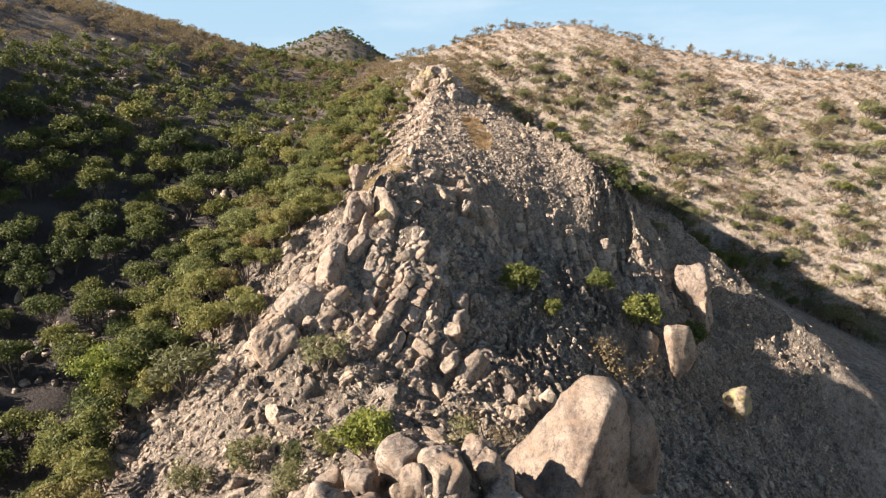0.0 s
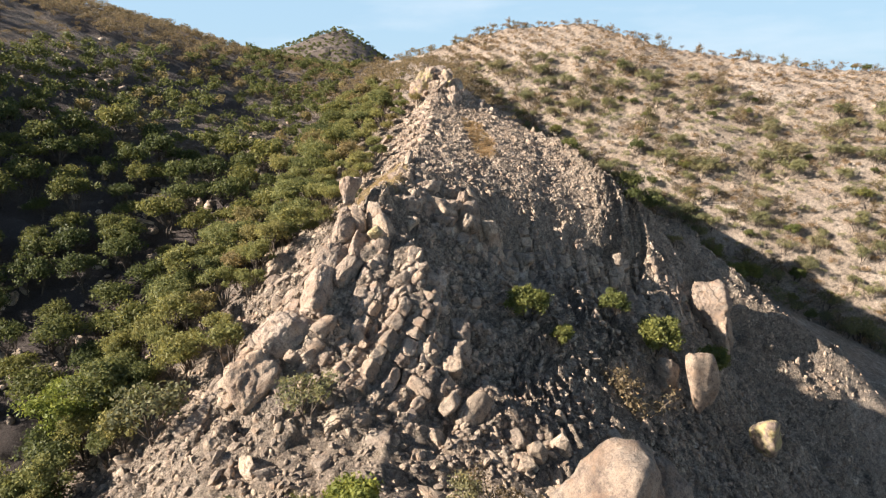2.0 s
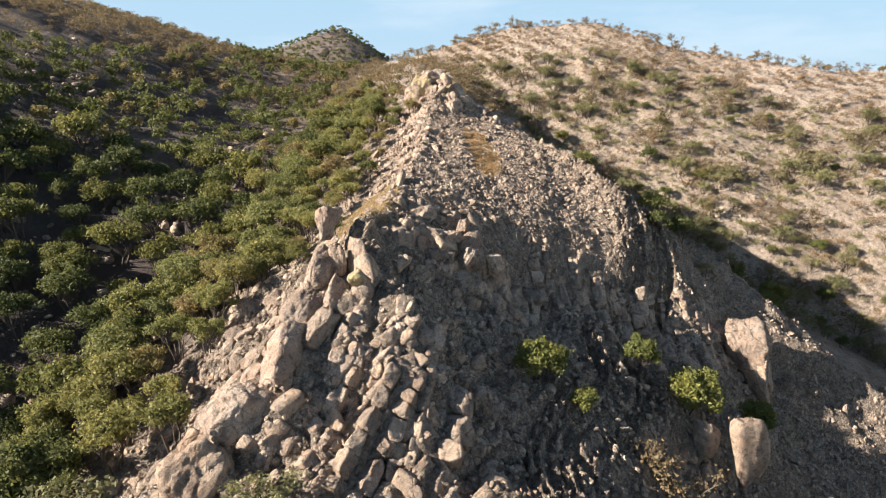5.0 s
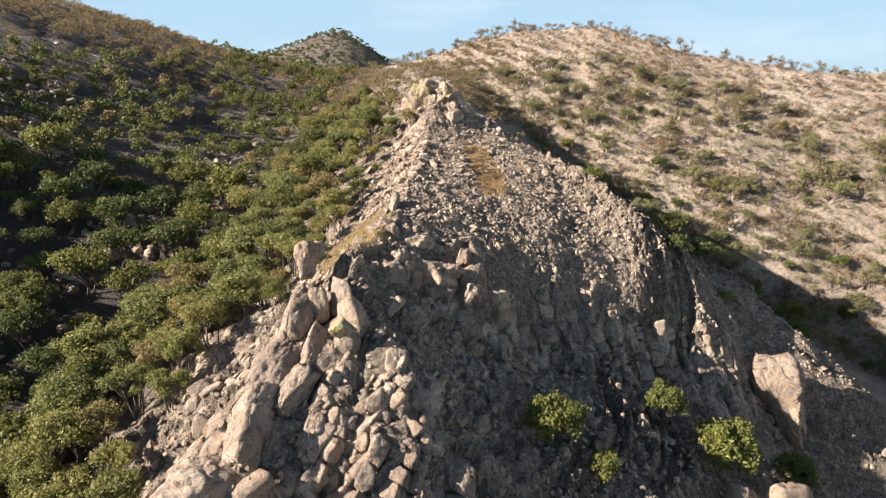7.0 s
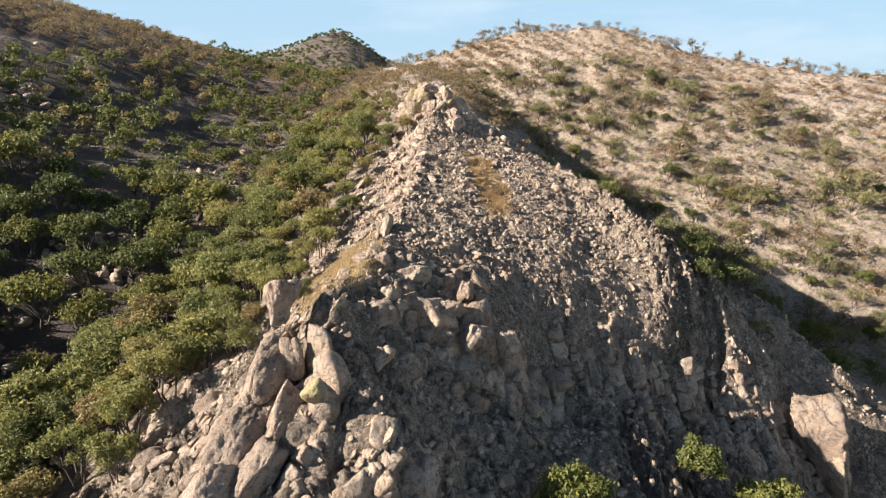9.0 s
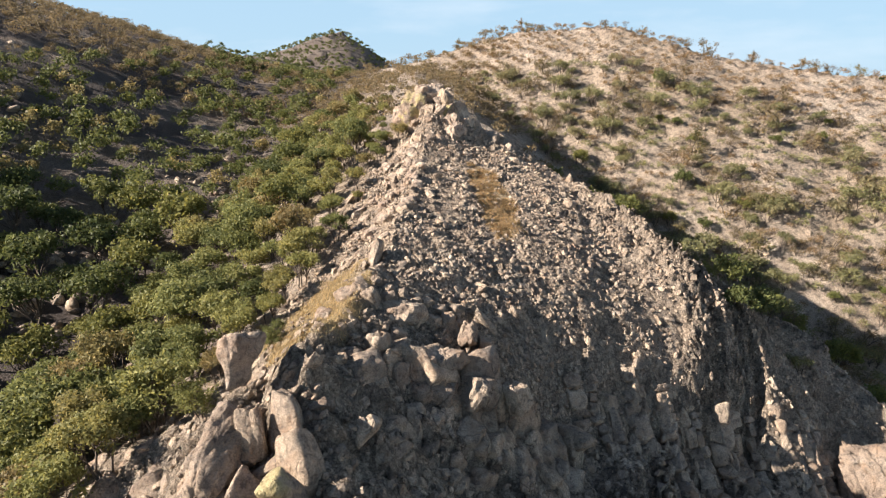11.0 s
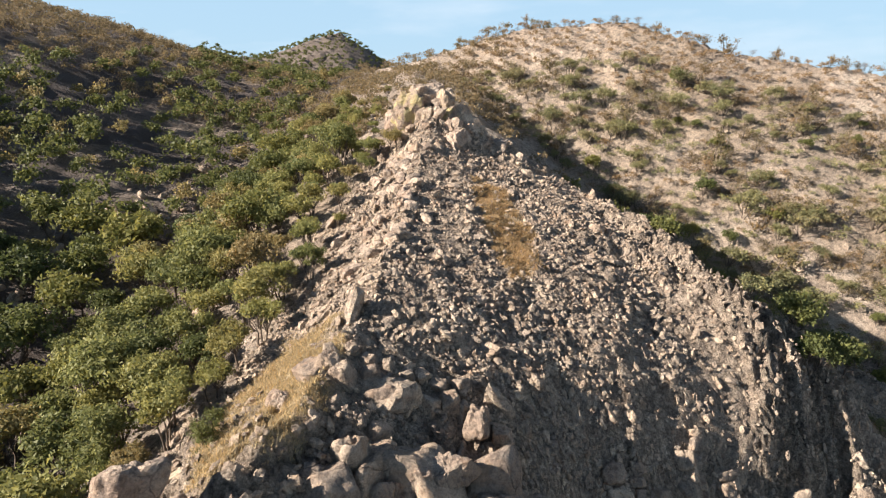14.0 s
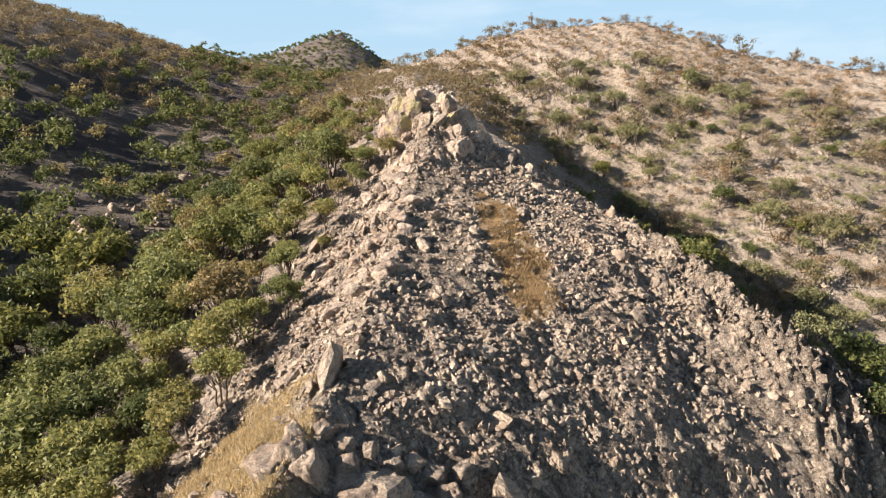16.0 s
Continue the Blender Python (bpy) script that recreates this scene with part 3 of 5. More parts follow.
def joined_stones(x, y, size, level, seed, stretch, lean, sink=0.25, kinds=12, planes=9, soft=12):
    rng = np.random.default_rng(seed)
    shapes = [stone_shape(seed * 50 + k, level, 13, 30, 0.07) for k in range(kinds)]
    turn = frames_for(x, y, rng, lean)
    z = height(x, y)
    nv, nf = len(shapes[0][0]), len(shapes[0][1])
    V = np.empty((len(x), nv, 3), np.float32)
    which = rng.integers(0, kinds, len(x))
    sx = size * rng.uniform(0.9, stretch, len(x))
    sy = size * rng.uniform(0.6, 1.0, len(x))
    sz = size * rng.uniform(0.4, 0.85, len(x))
    for k in range(kinds):
        w = np.where(which == k)[0]
        base = shapes[k][0]
        loc = base[None] * np.stack([sx[w], sy[w], sz[w]], 1)[:, None, :]
        V[w] = np.einsum('nij,nvj->nvi', turn[w], loc) + np.stack([x[w], y[w], z[w] + size[w] * (0.5 - sink) * 0.6], 1)[:, None, :]
    F = (shapes[0][1][None] + (np.arange(len(x)) * nv)[:, None, None]).reshape(-1, 3)
    return V.reshape(-1, 3), F


def scatter(rng, n, x0, x1, y0, y1, keep):
    x, y = rng.uniform(x0, x1, n), rng.uniform(y0, y1, n)
    k = keep(x, y) > rng.random(n)
    return x[k], y[k]


def face_zone(x, y):
    """The slabby face below the pinnacle."""
    return np.clip((x + 21) / 4, 0, 1) * np.clip((7 - x) / 4, 0, 1) * np.clip((y - 34) / 4, 0, 1) * np.clip((63 - y) / 3, 0, 1)


# ---------------------------------------------------------------- greenery


def tube(points, radii, sides):
    V, F = [], []
    for i, (p, r) in enumerate(zip(points, radii)):
        d = points[min(i + 1, len(points) - 1)] - points[max(i - 1, 0)]
        d = d / (np.linalg.norm(d) + 1e-9)
        a = np.cross(d, (0.3, 1, 0.2))
        a /= np.linalg.norm(a) + 1e-9
        b = np.cross(d, a)
        for k in range(sides):
            t = 2 * math.pi * k / sides
            V.append(p + r * (math.cos(t) * a + math.sin(t) * b))
    for i in range(len(points) - 1):
        for k in range(sides):
            k2 = (k + 1) % sides
            F.append((i * sides + k, i * sides + k2, (i + 1) * sides + k2, (i + 1) * sides + k))
    return V, F


def grow(seed, tall, wide, stems, limbs, leaves, leaf, low=0.35, loose=0.5, twigs=3, dome=0.0):
    """A small dry-forest tree: several bent stems, limbs, twigs, and loose tufts of leaves at their ends."""
    rng = np.random.default_rng(seed)
    V, F, tips = [], [], []

    def add(points, radii, sides):
        v, f = tube(points, radii, sides)
        o = len(V)
        V.extend(v)
        F.extend([tuple(o + q for q in t) for t in f])

    def wander(start, d, length, steps, bend):
        pts = [start]
        for _ in range(steps):
            d = d + rng.normal(0, bend, 3)
            d[2] += 0.06
            d = d / np.linalg.norm(d)
            pts.append(pts[-1] + d * length / steps)
        return np.array(pts), d

    for s in range(stems):
        a = 2 * math.pi * (s + rng.random()) / stems
        out = wide / 2 * rng.uniform(0.35, 0.75) / tall
        d = np.array([math.cos(a) * out, math.sin(a) * out, 1.0]) + rng.normal(0, 0.1, 3)
        d /= np.linalg.norm(d)
        start = np.array([math.cos(a), math.sin(a), 0]) * (0.02 + 0.05 * stems) * tall / 5 - np.array([0, 0, 0.5])
        pts, d = wander(start, d, tall * rng.uniform(0.72, 0.9) + 0.5, 6, 0.13)
        r0 = 0.028 * tall / math.sqrt(stems) + 0.02
        add(pts, np.linspace(r0, r0 * 0.3, 7), 4)
        tips.append(pts[-1])
        for q in range(limbs):
            k = rng.uniform(low + 0.08, 0.98)
            i = min(int(k * 6), 5)
            p = pts[i] + (pts[i + 1] - pts[i]) * (k * 6 - i)
            b = rng.uniform(0, 2 * math.pi)
            dd = np.array([math.cos(b), math.sin(b), rng.uniform(0.15, 0.8)])
            reach = wide / 2 * rng.uniform(0.45, 1.0) * (1.15 - 0.45 * k)
            lp, ld = wander(p, dd / np.linalg.norm(dd), reach, 4, 0.22)
            add(lp, np.linspace(r0 * 0.42, r0 * 0.12, 5), 3)
            tips.append(lp[-1])
            tips.append(lp[2] * 0.4 + lp[3] * 0.6)
            for w in range(twigs):
                j = rng.integers(1, 5)
                td = rng.normal(0, 1, 3) + ld * 0.6
                td[2] = abs(td[2]) * 0.7 + 0.1
                tp, _ = wander(lp[j], td / np.linalg.norm(td), reach * rng.uniform(0.25, 0.5), 2, 0.2)
                add(tp, np.linspace(r0 * 0.15, r0 * 0.05, 3), 3)
                tips.append(tp[-1])
    tips = np.array(tips)
    lo = tips[:, 2] > low * tall * 0.8
    tips = tips[lo] if lo.any() else tips
    n = leaves
    CV = np.zeros((0, 3))
    if n:
        if dome:
            # tufts that fill the rounded outline of the crown
            m = int(len(tips) * 0.9) + 8
            e = rng.normal(size=(m, 3))
            e /= np.linalg.norm(e, axis=1)[:, None]
            e[:, 2] = np.where(e[:, 2] < -0.35, -e[:, 2], e[:, 2])
            e *= rng.uniform(0.7, 1.0, m)[:, None] * (1 + 0.22 * vnoise3(e * 1.6 + seed, seed))[:, None]
            mid = low * 0.5 + 0.44
            e = e * np.array([wide * 0.5, wide * 0.5, tall * (1.0 - mid)]) + np.array([0, 0, tall * mid])
            tips = np.concatenate([tips[rng.random(len(tips)) > dome - 0.3], e])
        c = tips[rng.integers(0, len(tips), n)]
        r = np.abs(rng.normal(0, 1, n)) ** 0.8
        dirs = rng.normal(size=(n, 3))
        dirs /= np.linalg.norm(dirs, axis=1)[:, None]
        spot = c + dirs * (r * loose * wide / 9)[:, None] * np.array([1.15, 1.15, 0.75])
        spot[:, 2] = np.maximum(spot[:, 2], 0.12)
        # each leaf one pointed blade
        nrm = dirs * 0.7 + rng.normal(0, 0.6, (n, 3)) + np.array([0, 0, 0.5])
        nrm /= np.linalg.norm(nrm, axis=1)[:, None]
        ax = np.cross(nrm, rng.normal(size=(n, 3)))
        ax /= np.linalg.norm(ax, axis=1)[:, None]
        bx = np.cross(nrm, ax)
        sz = leaf * rng.uniform(0.55, 1.25, n)[:, None]
        CV = np.stack([spot - ax * sz - bx * sz * 0.55, spot - ax * sz * 0.6 + bx * sz * 0.6, spot + ax * sz], 1).reshape(-1, 3)
    CF = np.arange(3 * n).reshape(-1, 3)
    return np.array(V), np.array(F), CV, CF


def clumped(seed, tall, wide, clumps, leaves, leaf, low=0.3, stems=3, ragged=0.35, small=0.13, large=0.22):
    """A leafy tree or bush: stems that fork into limbs, each limb ending in a rounded clump of outward-facing leaves."""
    rng = np.random.default_rng(seed)
    V, F = [], []

    def add(points, radii, sides):
        v, f = tube(points, radii, sides)
        o = len(V)
        V.extend(v)
        F.extend([tuple(o + q for q in t) for t in f])

    half = tall * (1 - low) / 2
    e = rng.normal(size=(clumps, 3))
    e /= np.linalg.norm(e, axis=1)[:, None]
    e[:, 2] = np.where(e[:, 2] < -0.3, -e[:, 2], e[:, 2])
    reach = rng.uniform(0.4, 0.85, clumps) * (1 + ragged * vnoise3(e * 1.4 + seed, seed))
    c = e * reach[:, None] * np.array([wide / 2, wide / 2, half * 0.9]) + np.array([0, 0, tall - half])
    rc = wide * rng.uniform(small, large, clumps)
    r0 = 0.026 * tall / math.sqrt(stems) + 0.02
    forks = []
    for k in range(stems):
        a = 2 * math.pi * (k + rng.random()) / stems
        d = np.array([math.cos(a), math.sin(a), 0])
        foot, fork = d * 0.04 * tall - np.array([0, 0, 0.5]), d * wide * rng.uniform(0.08, 0.2) + np.array([0, 0, max(low, 0.12) * tall * rng.uniform(0.8, 1.3)])
        bend = (foot + fork) / 2 + np.append(rng.normal(0, 0.03 * tall, 2), 0)
        add(np.array([foot, bend, fork]), np.array([r0, r0 * 0.85, r0 * 0.7]), 5)
        forks.append(fork)
    forks = np.array(forks)
    for q in range(clumps):
        f = forks[np.argmin(np.linalg.norm(forks - c[q], axis=1))]
        bend = f * 0.5 + c[q] * 0.5 + rng.normal(0, 0.05 * wide, 3)
        add(np.array([f, bend, c[q] + np.array([0, 0, rc[q] * 0.4])]), np.array([r0 * 0.55, r0 * 0.35, r0 * 0.12]), 3)
    pick = rng.choice(clumps, leaves, p=rc ** 2 / np.sum(rc ** 2))
    d = rng.normal(size=(leaves, 3)) + np.array([0, 0, 0.3])
    d /= np.linalg.norm(d, axis=1)[:, None]
    out_by = rng.uniform(0.35, 1.15, leaves) * (1 + 0.25 * vnoise3(d * 2.3 + pick[:, None] * 3.7, seed + 1))
    spot = c[pick] + d * (rc[pick] * out_by)[:, None] * np.array([1.08, 1.08, 0.85])
    spot[:, 2] = np.maximum(spot[:, 2], 0.1)
    nrm = d + rng.normal(0, 0.75, (leaves, 3))
    nrm /= np.linalg.norm(nrm, axis=1)[:, None]
    ax = np.cross(nrm, rng.normal(size=(leaves, 3)))
    ax /= np.linalg.norm(ax, axis=1)[:, None]
    bx = np.cross(nrm, ax)
    sz = leaf * rng.uniform(0.55, 1.25, leaves)[:, None]
    CV = np.stack([spot - ax * sz - bx * sz * 0.55, spot - ax * sz * 0.6 + bx * sz * 0.6, spot + ax * sz], 1).reshape(-1, 3)
    return np.array(V), np.array(F), CV, np.arange(3 * leaves).reshape(-1, 3)


def plant(name, shape, leaf_mat, label, category, group):
    """A tree or bush: an Empty at its foot with trunk and crown."""
    V, F, CV, CF = shape
    root = new(name)
    t = new("trunk", fast_mesh("trunk", V, F, [BARK], True))
    t.parent = root
    if len(CV):
        c = new("crown", fast_mesh("crown", CV, CF, [leaf_mat]))
        c.parent = root
    return tagged(root, label, category, group)


class Nursery:
    """Keeps one built plant of each sort; the first use stands in place itself, later uses are copies."""

    def __init__(self, sorts):
        self.sorts, self.used = sorts, set()

    def put(self, i, x, y, turn, scale, tilt=0.0, z=None):
        ob = self.sorts[i]
        m = pose(x, y, (h1(x, y) if z is None else z) - 0.05, tilt, tilt * 0.5, turn) @ Matrix.Diagonal((scale, scale, scale, 1))
        if i in self.used:
            return copy_thing(ob, m)
        self.used.add(i)
        ob.matrix_basis = m
        return ob


OLIVE_LABEL = "olive-green thin-stemmed tree on the stony slope"
GREEN_LABEL = "dark green broad tree on the shaded hillside"
olive = Nursery([plant("tree", clumped(100 + k, 4.4 + 0.3 * (k % 2), 4.0, 22 + 3 * k, 3000, 0.125, 0.3, 3 + k % 2, 0.5, 0.1, 0.18), LEAF_OLIVE, OLIVE_LABEL, "tree", "trees on the sunny flank") for k in range(4)])
olive_far = Nursery([plant("tree", clumped(120 + k, 4.6, 4.2, 22, 1700, 0.165, 0.3, 3, 0.5, 0.11, 0.19), LEAF_OLIVE, OLIVE_LABEL, "tree", "trees on the sunny flank") for k in range(4)])
green = Nursery([plant("broadleaf_tree", clumped(200 + k, 4.3, 4.8, 24 + 2 * k, 2500, 0.155, 0.22, 2 + k % 2, 0.45, 0.1, 0.19), LEAF_GREEN, GREEN_LABEL, "tree", "trees of the wooded hillside") for k in range(4)])
green_far = Nursery([plant("broadleaf_tree", clumped(220 + k, 4.2, 4.8, 19 + 2 * k, 1500, 0.2, 0.2, 2, 0.45, 0.11, 0.2), LEAF_GREEN, GREEN_LABEL, "tree", "trees of the wooded hillside") for k in range(4)])
bush = Nursery([plant("bush", clumped(300 + k, 3.1, 3.5, 40, 5200, 0.115, 0.04, 4, 0.3, 0.09, 0.16), LEAF_BUSH, "dense round green bush rooted among bare rocks", "bush", "bushes on the rocks") for k in range(3)])
shrub = Nursery([plant("shrub", clumped(400 + k, 2.4, 3.1, 15 + 2 * k, 1100, 0.098, 0.1, 3, 0.5, 0.11, 0.19), LEAF_SHRUB, "sparse olive shrub on the dry hillside", "shrub", "shrubs of the dry hillside") for k in range(4)])
dry = Nursery([plant("shrub", grow(500 + k, 2.2, 2.6, 3, 5, 650, 0.09, 0.12, 1.0, 1), LEAF_DRY, "brown nearly leafless shrub on the dry hillside", "shrub", "shrubs of the dry hillside") for k in range(3)])
bare_tree = Nursery([plant("bare_tree", clumped(600 + k, 3.9, 5.2, 18, 900, 0.085, 0.3, 3, 0.4, 0.13, 0.22), TWIGS, "grey leafless tree on the hill's skyline", "tree", "bare trees on the skyline") for k in range(3)])
fern = Nursery([plant("feathery_shrub", grow(700 + k, 1.9, 2.1, 4, 7, 4200, 0.05, 0.05, 0.9, 2), LEAF_GREEN, "feathery yellow-green shrub beside the rocks", "shrub", "feathery shrubs") for k in range(2)])
lime = Nursery([plant("bush", clumped(310, 3.0, 3.7, 40, 5200, 0.115, 0.05, 4, 0.3, 0.09, 0.16), LEAF_LIME, "bright yellow-green leafy bush beside the boulders", "bush", "bushes on the rocks"),
                plant("tree", clumped(130, 4.6, 5.0, 34, 5000, 0.12, 0.24, 4, 0.45, 0.1, 0.17), LEAF_LIME, "bright yellow-green spreading tree on the stony slope", "tree", "trees on the sunny flank")])

# ---------------------------------------------------------------- rocks of the spur, one by one
rng = np.random.default_rng(11)
BIG = [crag(900 + k, 4, 11, 11, 30, 0.075, 0.05) for k in range(12)]
SHARP = [crag(900 + k, 4, 15, 26, 34, 0.10) for k in range(12)]
LONG = [crag(930 + k, 5, 9, 9, 44, 0.085, 0.06, 2.4) for k in range(4)]
BIG_MESH = {}


def rock_mesh(k, mat):
    if (k, mat.name) not in BIG_MESH:
        BIG_MESH[(k, mat.name)] = fast_mesh("rock", *BIG[k], [mat], True)
    return BIG_MESH[(k, mat.name)]


def sharp_mesh(k, mat):
    if (k, mat.name, 1) not in BIG_MESH:
        BIG_MESH[(k, mat.name, 1)] = fast_mesh("rock", *SHARP[k], [mat], False)
    return BIG_MESH[(k, mat.name, 1)]


def thing(name, x, y, label, category, group="", z=None):
    ob = new(name)
    ob.location = (x, y, h1(x, y) if z is None else z)
    return tagged(ob, label, category, group)


def rock(parent, x, y, z, size, turn=(0, 0, 0), mat=None, k=0, name="rock", sharp=False):
    """One stone of an outcrop; z is the height of its middle, size its three half-lengths."""
    ob = new(name, (sharp_mesh if sharp else rock_mesh)(k % 12, mat or ROCK_TAN))
    m = pose(x, y, z, *turn) @ Matrix.Diagonal((*size, 1))
    if parent is not None:
        ob.parent = parent
        m = Matrix.Translation(-parent.location) @ m
    ob.matrix_basis = m
    return ob


def joint_block(seed, level=4):
    """A worn block bounded by three sets of joints: roughly square, edges rounded, surface uneven. About 1 m in radius."""
    r0 = np.random.default_rng(seed)
    u, f = BALLS[level]
    n = np.concatenate([np.eye(3), -np.eye(3)]) + r0.normal(0, 0.17, (6, 3))
    n = np.concatenate([n, r0.normal(size=(6, 3))])
    n /= np.linalg.norm(n, axis=1)[:, None]
    d = np.concatenate([r0.uniform(0.78, 1.0, 6), r0.uniform(0.85, 1.2, 6)])
    k = np.maximum(u @ n.T, 0.02) / d
    r = np.minimum(np.sum(k ** 20, axis=1) ** (-1 / 20), 1.4)
    r = r * (1 + 0.06 * vnoise3(u * 2.1 + seed, seed) + 0.035 * vnoise3(u * 4.7, seed + 1) + 0.015 * vnoise3(u * 11, seed + 2))
    r = r - 0.08 * np.exp(-(np.abs(vnoise3(u * 1.5 + 3 * seed, seed + 3)) / 0.035) ** 2)
    return u * r[:, None], f


BLOCKS = [joint_block(1200 + k) for k in range(12)]
BLOCK_MESH = {}
LONG_MESH = {}


def block_mesh(k, mat):
    if (k, mat.name) not in BLOCK_MESH:
        BLOCK_MESH[(k, mat.name)] = fast_mesh("rock", *BLOCKS[k], [mat], True)
    return BLOCK_MESH[(k, mat.name)]


def lay(parent, a, b, half, k, mesh, over):
    """One stone lying from a to b."""
    d = b - a
    ob = new("rock", mesh)
    m = Matrix.Translation((a + b) / 2) @ d.to_track_quat('Z', 'Y').to_matrix().to_4x4() @ Matrix.Rotation(k * 1.3, 4, 'Z') @ Matrix.Diagonal((half, half * 1.1, d.length / 2 * over, 1))
    ob.parent = parent
    ob.matrix_basis = Matrix.Translation(-parent.location) @ m
    return ob


def rib(parent, a, b, half, k, mat, over=1.35):
    """One long worn stone lying from a to b, half as wide as given."""
    i = k % 4
    if (i, mat.name) not in LONG_MESH:
        LONG_MESH[(i, mat.name)] = fast_mesh("rock", *LONG[i], [mat], True)
    return lay(parent, Vector(a), Vector(b), half, k, LONG_MESH[(i, mat.name)], over)


def broken_rib(parent, a, b, half, k, mats, seed):
    """A rib of bedrock parted by joints into short blocks, two abreast where it is wide, each a little out of line."""
    r = np.random.default_rng(seed)
    a, b = Vector(a), Vector(b)
    d = b - a
    across = d.cross(Vector((0, 0, 1))).normalized()
    rows = 2 if half > 0.75 else 1
    w = half / rows * 1.1
    for row in range(rows):
        shift = across * ((row - (rows - 1) / 2) * 2 * w * 0.92)
        at = r.uniform(-0.1, 0.05)
        while at < 0.98:
            long = min(r.uniform(1.5, 3.4) * w / d.length, 1.1 - at)
            off = shift + Vector(r.normal(0, 0.13 * w, 3))
            lay(parent, a + d * at + off, a + d * (at + long) + off, w * r.uniform(0.8, 1.12), r.uniform(0, 5), block_mesh(int(r.integers(0, 12)), mats[int(r.integers(0, len(mats)))]), 1.05)
            at += long


def course(parent, a, b, n, half, tall, lift, mats, tilt=-8, seed=0):
    """A row of worn upright blocks shoulder to shoulder, most of each one buried."""
    r = np.random.default_rng(seed)
    for q in range(n):
        t = (q + r.uniform(-0.2, 0.2)) / max(n - 1, 1)
        x, y = a[0] + (b[0] - a[0]) * t, a[1] + (b[1] - a[1]) * t + r.normal(0, 0.22)
        w = half * r.uniform(0.6, 1.3)
        h = tall * r.uniform(0.6, 1.2)
        ob = new("rock", block_mesh(int(r.integers(0, 12)), mats[int(r.integers(0, len(mats)))]))
        ob.parent = parent
        ob.matrix_basis = Matrix.Translation(-parent.location) @ pose(x, y, h1(x, y) + lift - h * 0.45, tilt + r.normal(0, 6), r.normal(0, 8), r.uniform(0, 360)) @ Matrix.Diagonal((w, w * r.uniform(0.9, 1.2), h, 1))


# the great dome in front of the spur
def great_boulder():
    u, f = BALLS[5]
    # sloping sunny side, blunt top, steep shaded side, upright edge between them
    n = np.array([(-0.80, -0.30, 0.52), (-0.25, -0.85, 0.35), (0.56, -0.8, 0.12), (0.92, -0.1, 0.25), (0.1, 0.9, 0.3), (0.0, 0.0, 1.0), (-0.5, 0.7, 0.4), (0.65, -0.2, 0.72), (-0.55, -0.2, 0.85), (0, 0, -1)])
    n /= np.linalg.norm(n, axis=1)[:, None]
    d = np.array([2.25, 3.3, 1.9, 2.9, 2.9, 4.2, 3.1, 3.8, 3.5, 4.5])
    k = np.maximum(u @ n.T, 0.02) / d
    r = np.sum(k ** 16, axis=1) ** (-1 / 16)
    r = r * (1 + 0.045 * vnoise3(u * 2.2, 3) + 0.03 * vnoise3(u * 5.0, 4) + 0.012 * vnoise3(u * 12, 5))
    r = r - 0.14 * np.exp(-(np.abs(vnoise3(u * 1.6 + 7.7, 9)) / 0.022) ** 2)
    p = np.random.default_rng(8).normal(size=(22, 3))
    p /= np.linalg.norm(p, axis=1)[:, None]
    w = (u + 0.1 * vnoise3(u * 2.5, 21)[:, None]) @ p.T
    near2 = np.sort(w, axis=1)
    r = r * (1 + np.random.default_rng(9).uniform(-0.035, 0.035, 22)[w.argmax(1)]) - 0.07 * (near2[:, -1] - near2[:, -2] < 0.012)
    v = u * r[:, None]
    ob = new("boulder", fast_mesh("boulder", v, f, [ROCK_DOME], True))
    ob.matrix_basis = pose(9.0, 23.8, 76.9, 0, 0, 4)
    return tagged(ob, "huge domed tan boulder with dark weathered flank", "boulder", "boulders of the front outcrop")


great_boulder()
shoulder_dome = new("boulder", fast_mesh("boulder", *stone_shape(977, 5, 9, 6, 0.06), [ROCK_DOME], True))
shoulder_dome.matrix_basis = pose(11.3, 25.6, 75.8, -6, 14, 70) @ Matrix.Diagonal((2.3, 2.0, 4.0, 1))
tagged(shoulder_dome, "dark weathered boulder leaning against the huge dome", "boulder", "boulders of the front outcrop")

# heap of blocks beside it
front = thing("rock_outcrop", 0, 19, "jumbled tan granite blocks piled at the spur's foot", "rock outcrop", "rock outcrops")
for k in range(54):
    large = k < 22
    fx = -8.4 + 14.0 * (k + 0.5) / 22 + rng.uniform(-0.4, 0.4) if large else rng.uniform(-9, 5.5)
    fy = rng.uniform(17.5, 21.4) + 0.12 * fx + (0 if large else rng.uniform(-1, 2.0))
    s = rng.uniform(0.85, 1.5) if large else rng.uniform(0.35, 0.75)
    ob = new("rock", block_mesh(k % 12, (ROCK_TAN, ROCK_PALE, ROCK_DOME)[k % 3]))
    ob.parent = front
    ob.matrix_basis = Matrix.Translation(-front.location) @ pose(fx, fy, h1(fx, fy) + s * 0.45 + (0.3 + 0.3 * math.sin(fx) if large else 0.1), rng.uniform(-25, 25), rng.uniform(-25, 25), rng.uniform(0, 360)) @ Matrix.Diagonal((s * rng.uniform(0.7, 1.0), s * rng.uniform(0.6, 0.9), s * rng.uniform(0.8, 1.35), 1))

# pinnacle: a long leaning rib, its neighbours, and the block balanced on top
pin = thing("rock_pinnacle", -9, 51, "pale leaning granite ribs rising to a pinnacle", "rock outcrop", "rock outcrops")
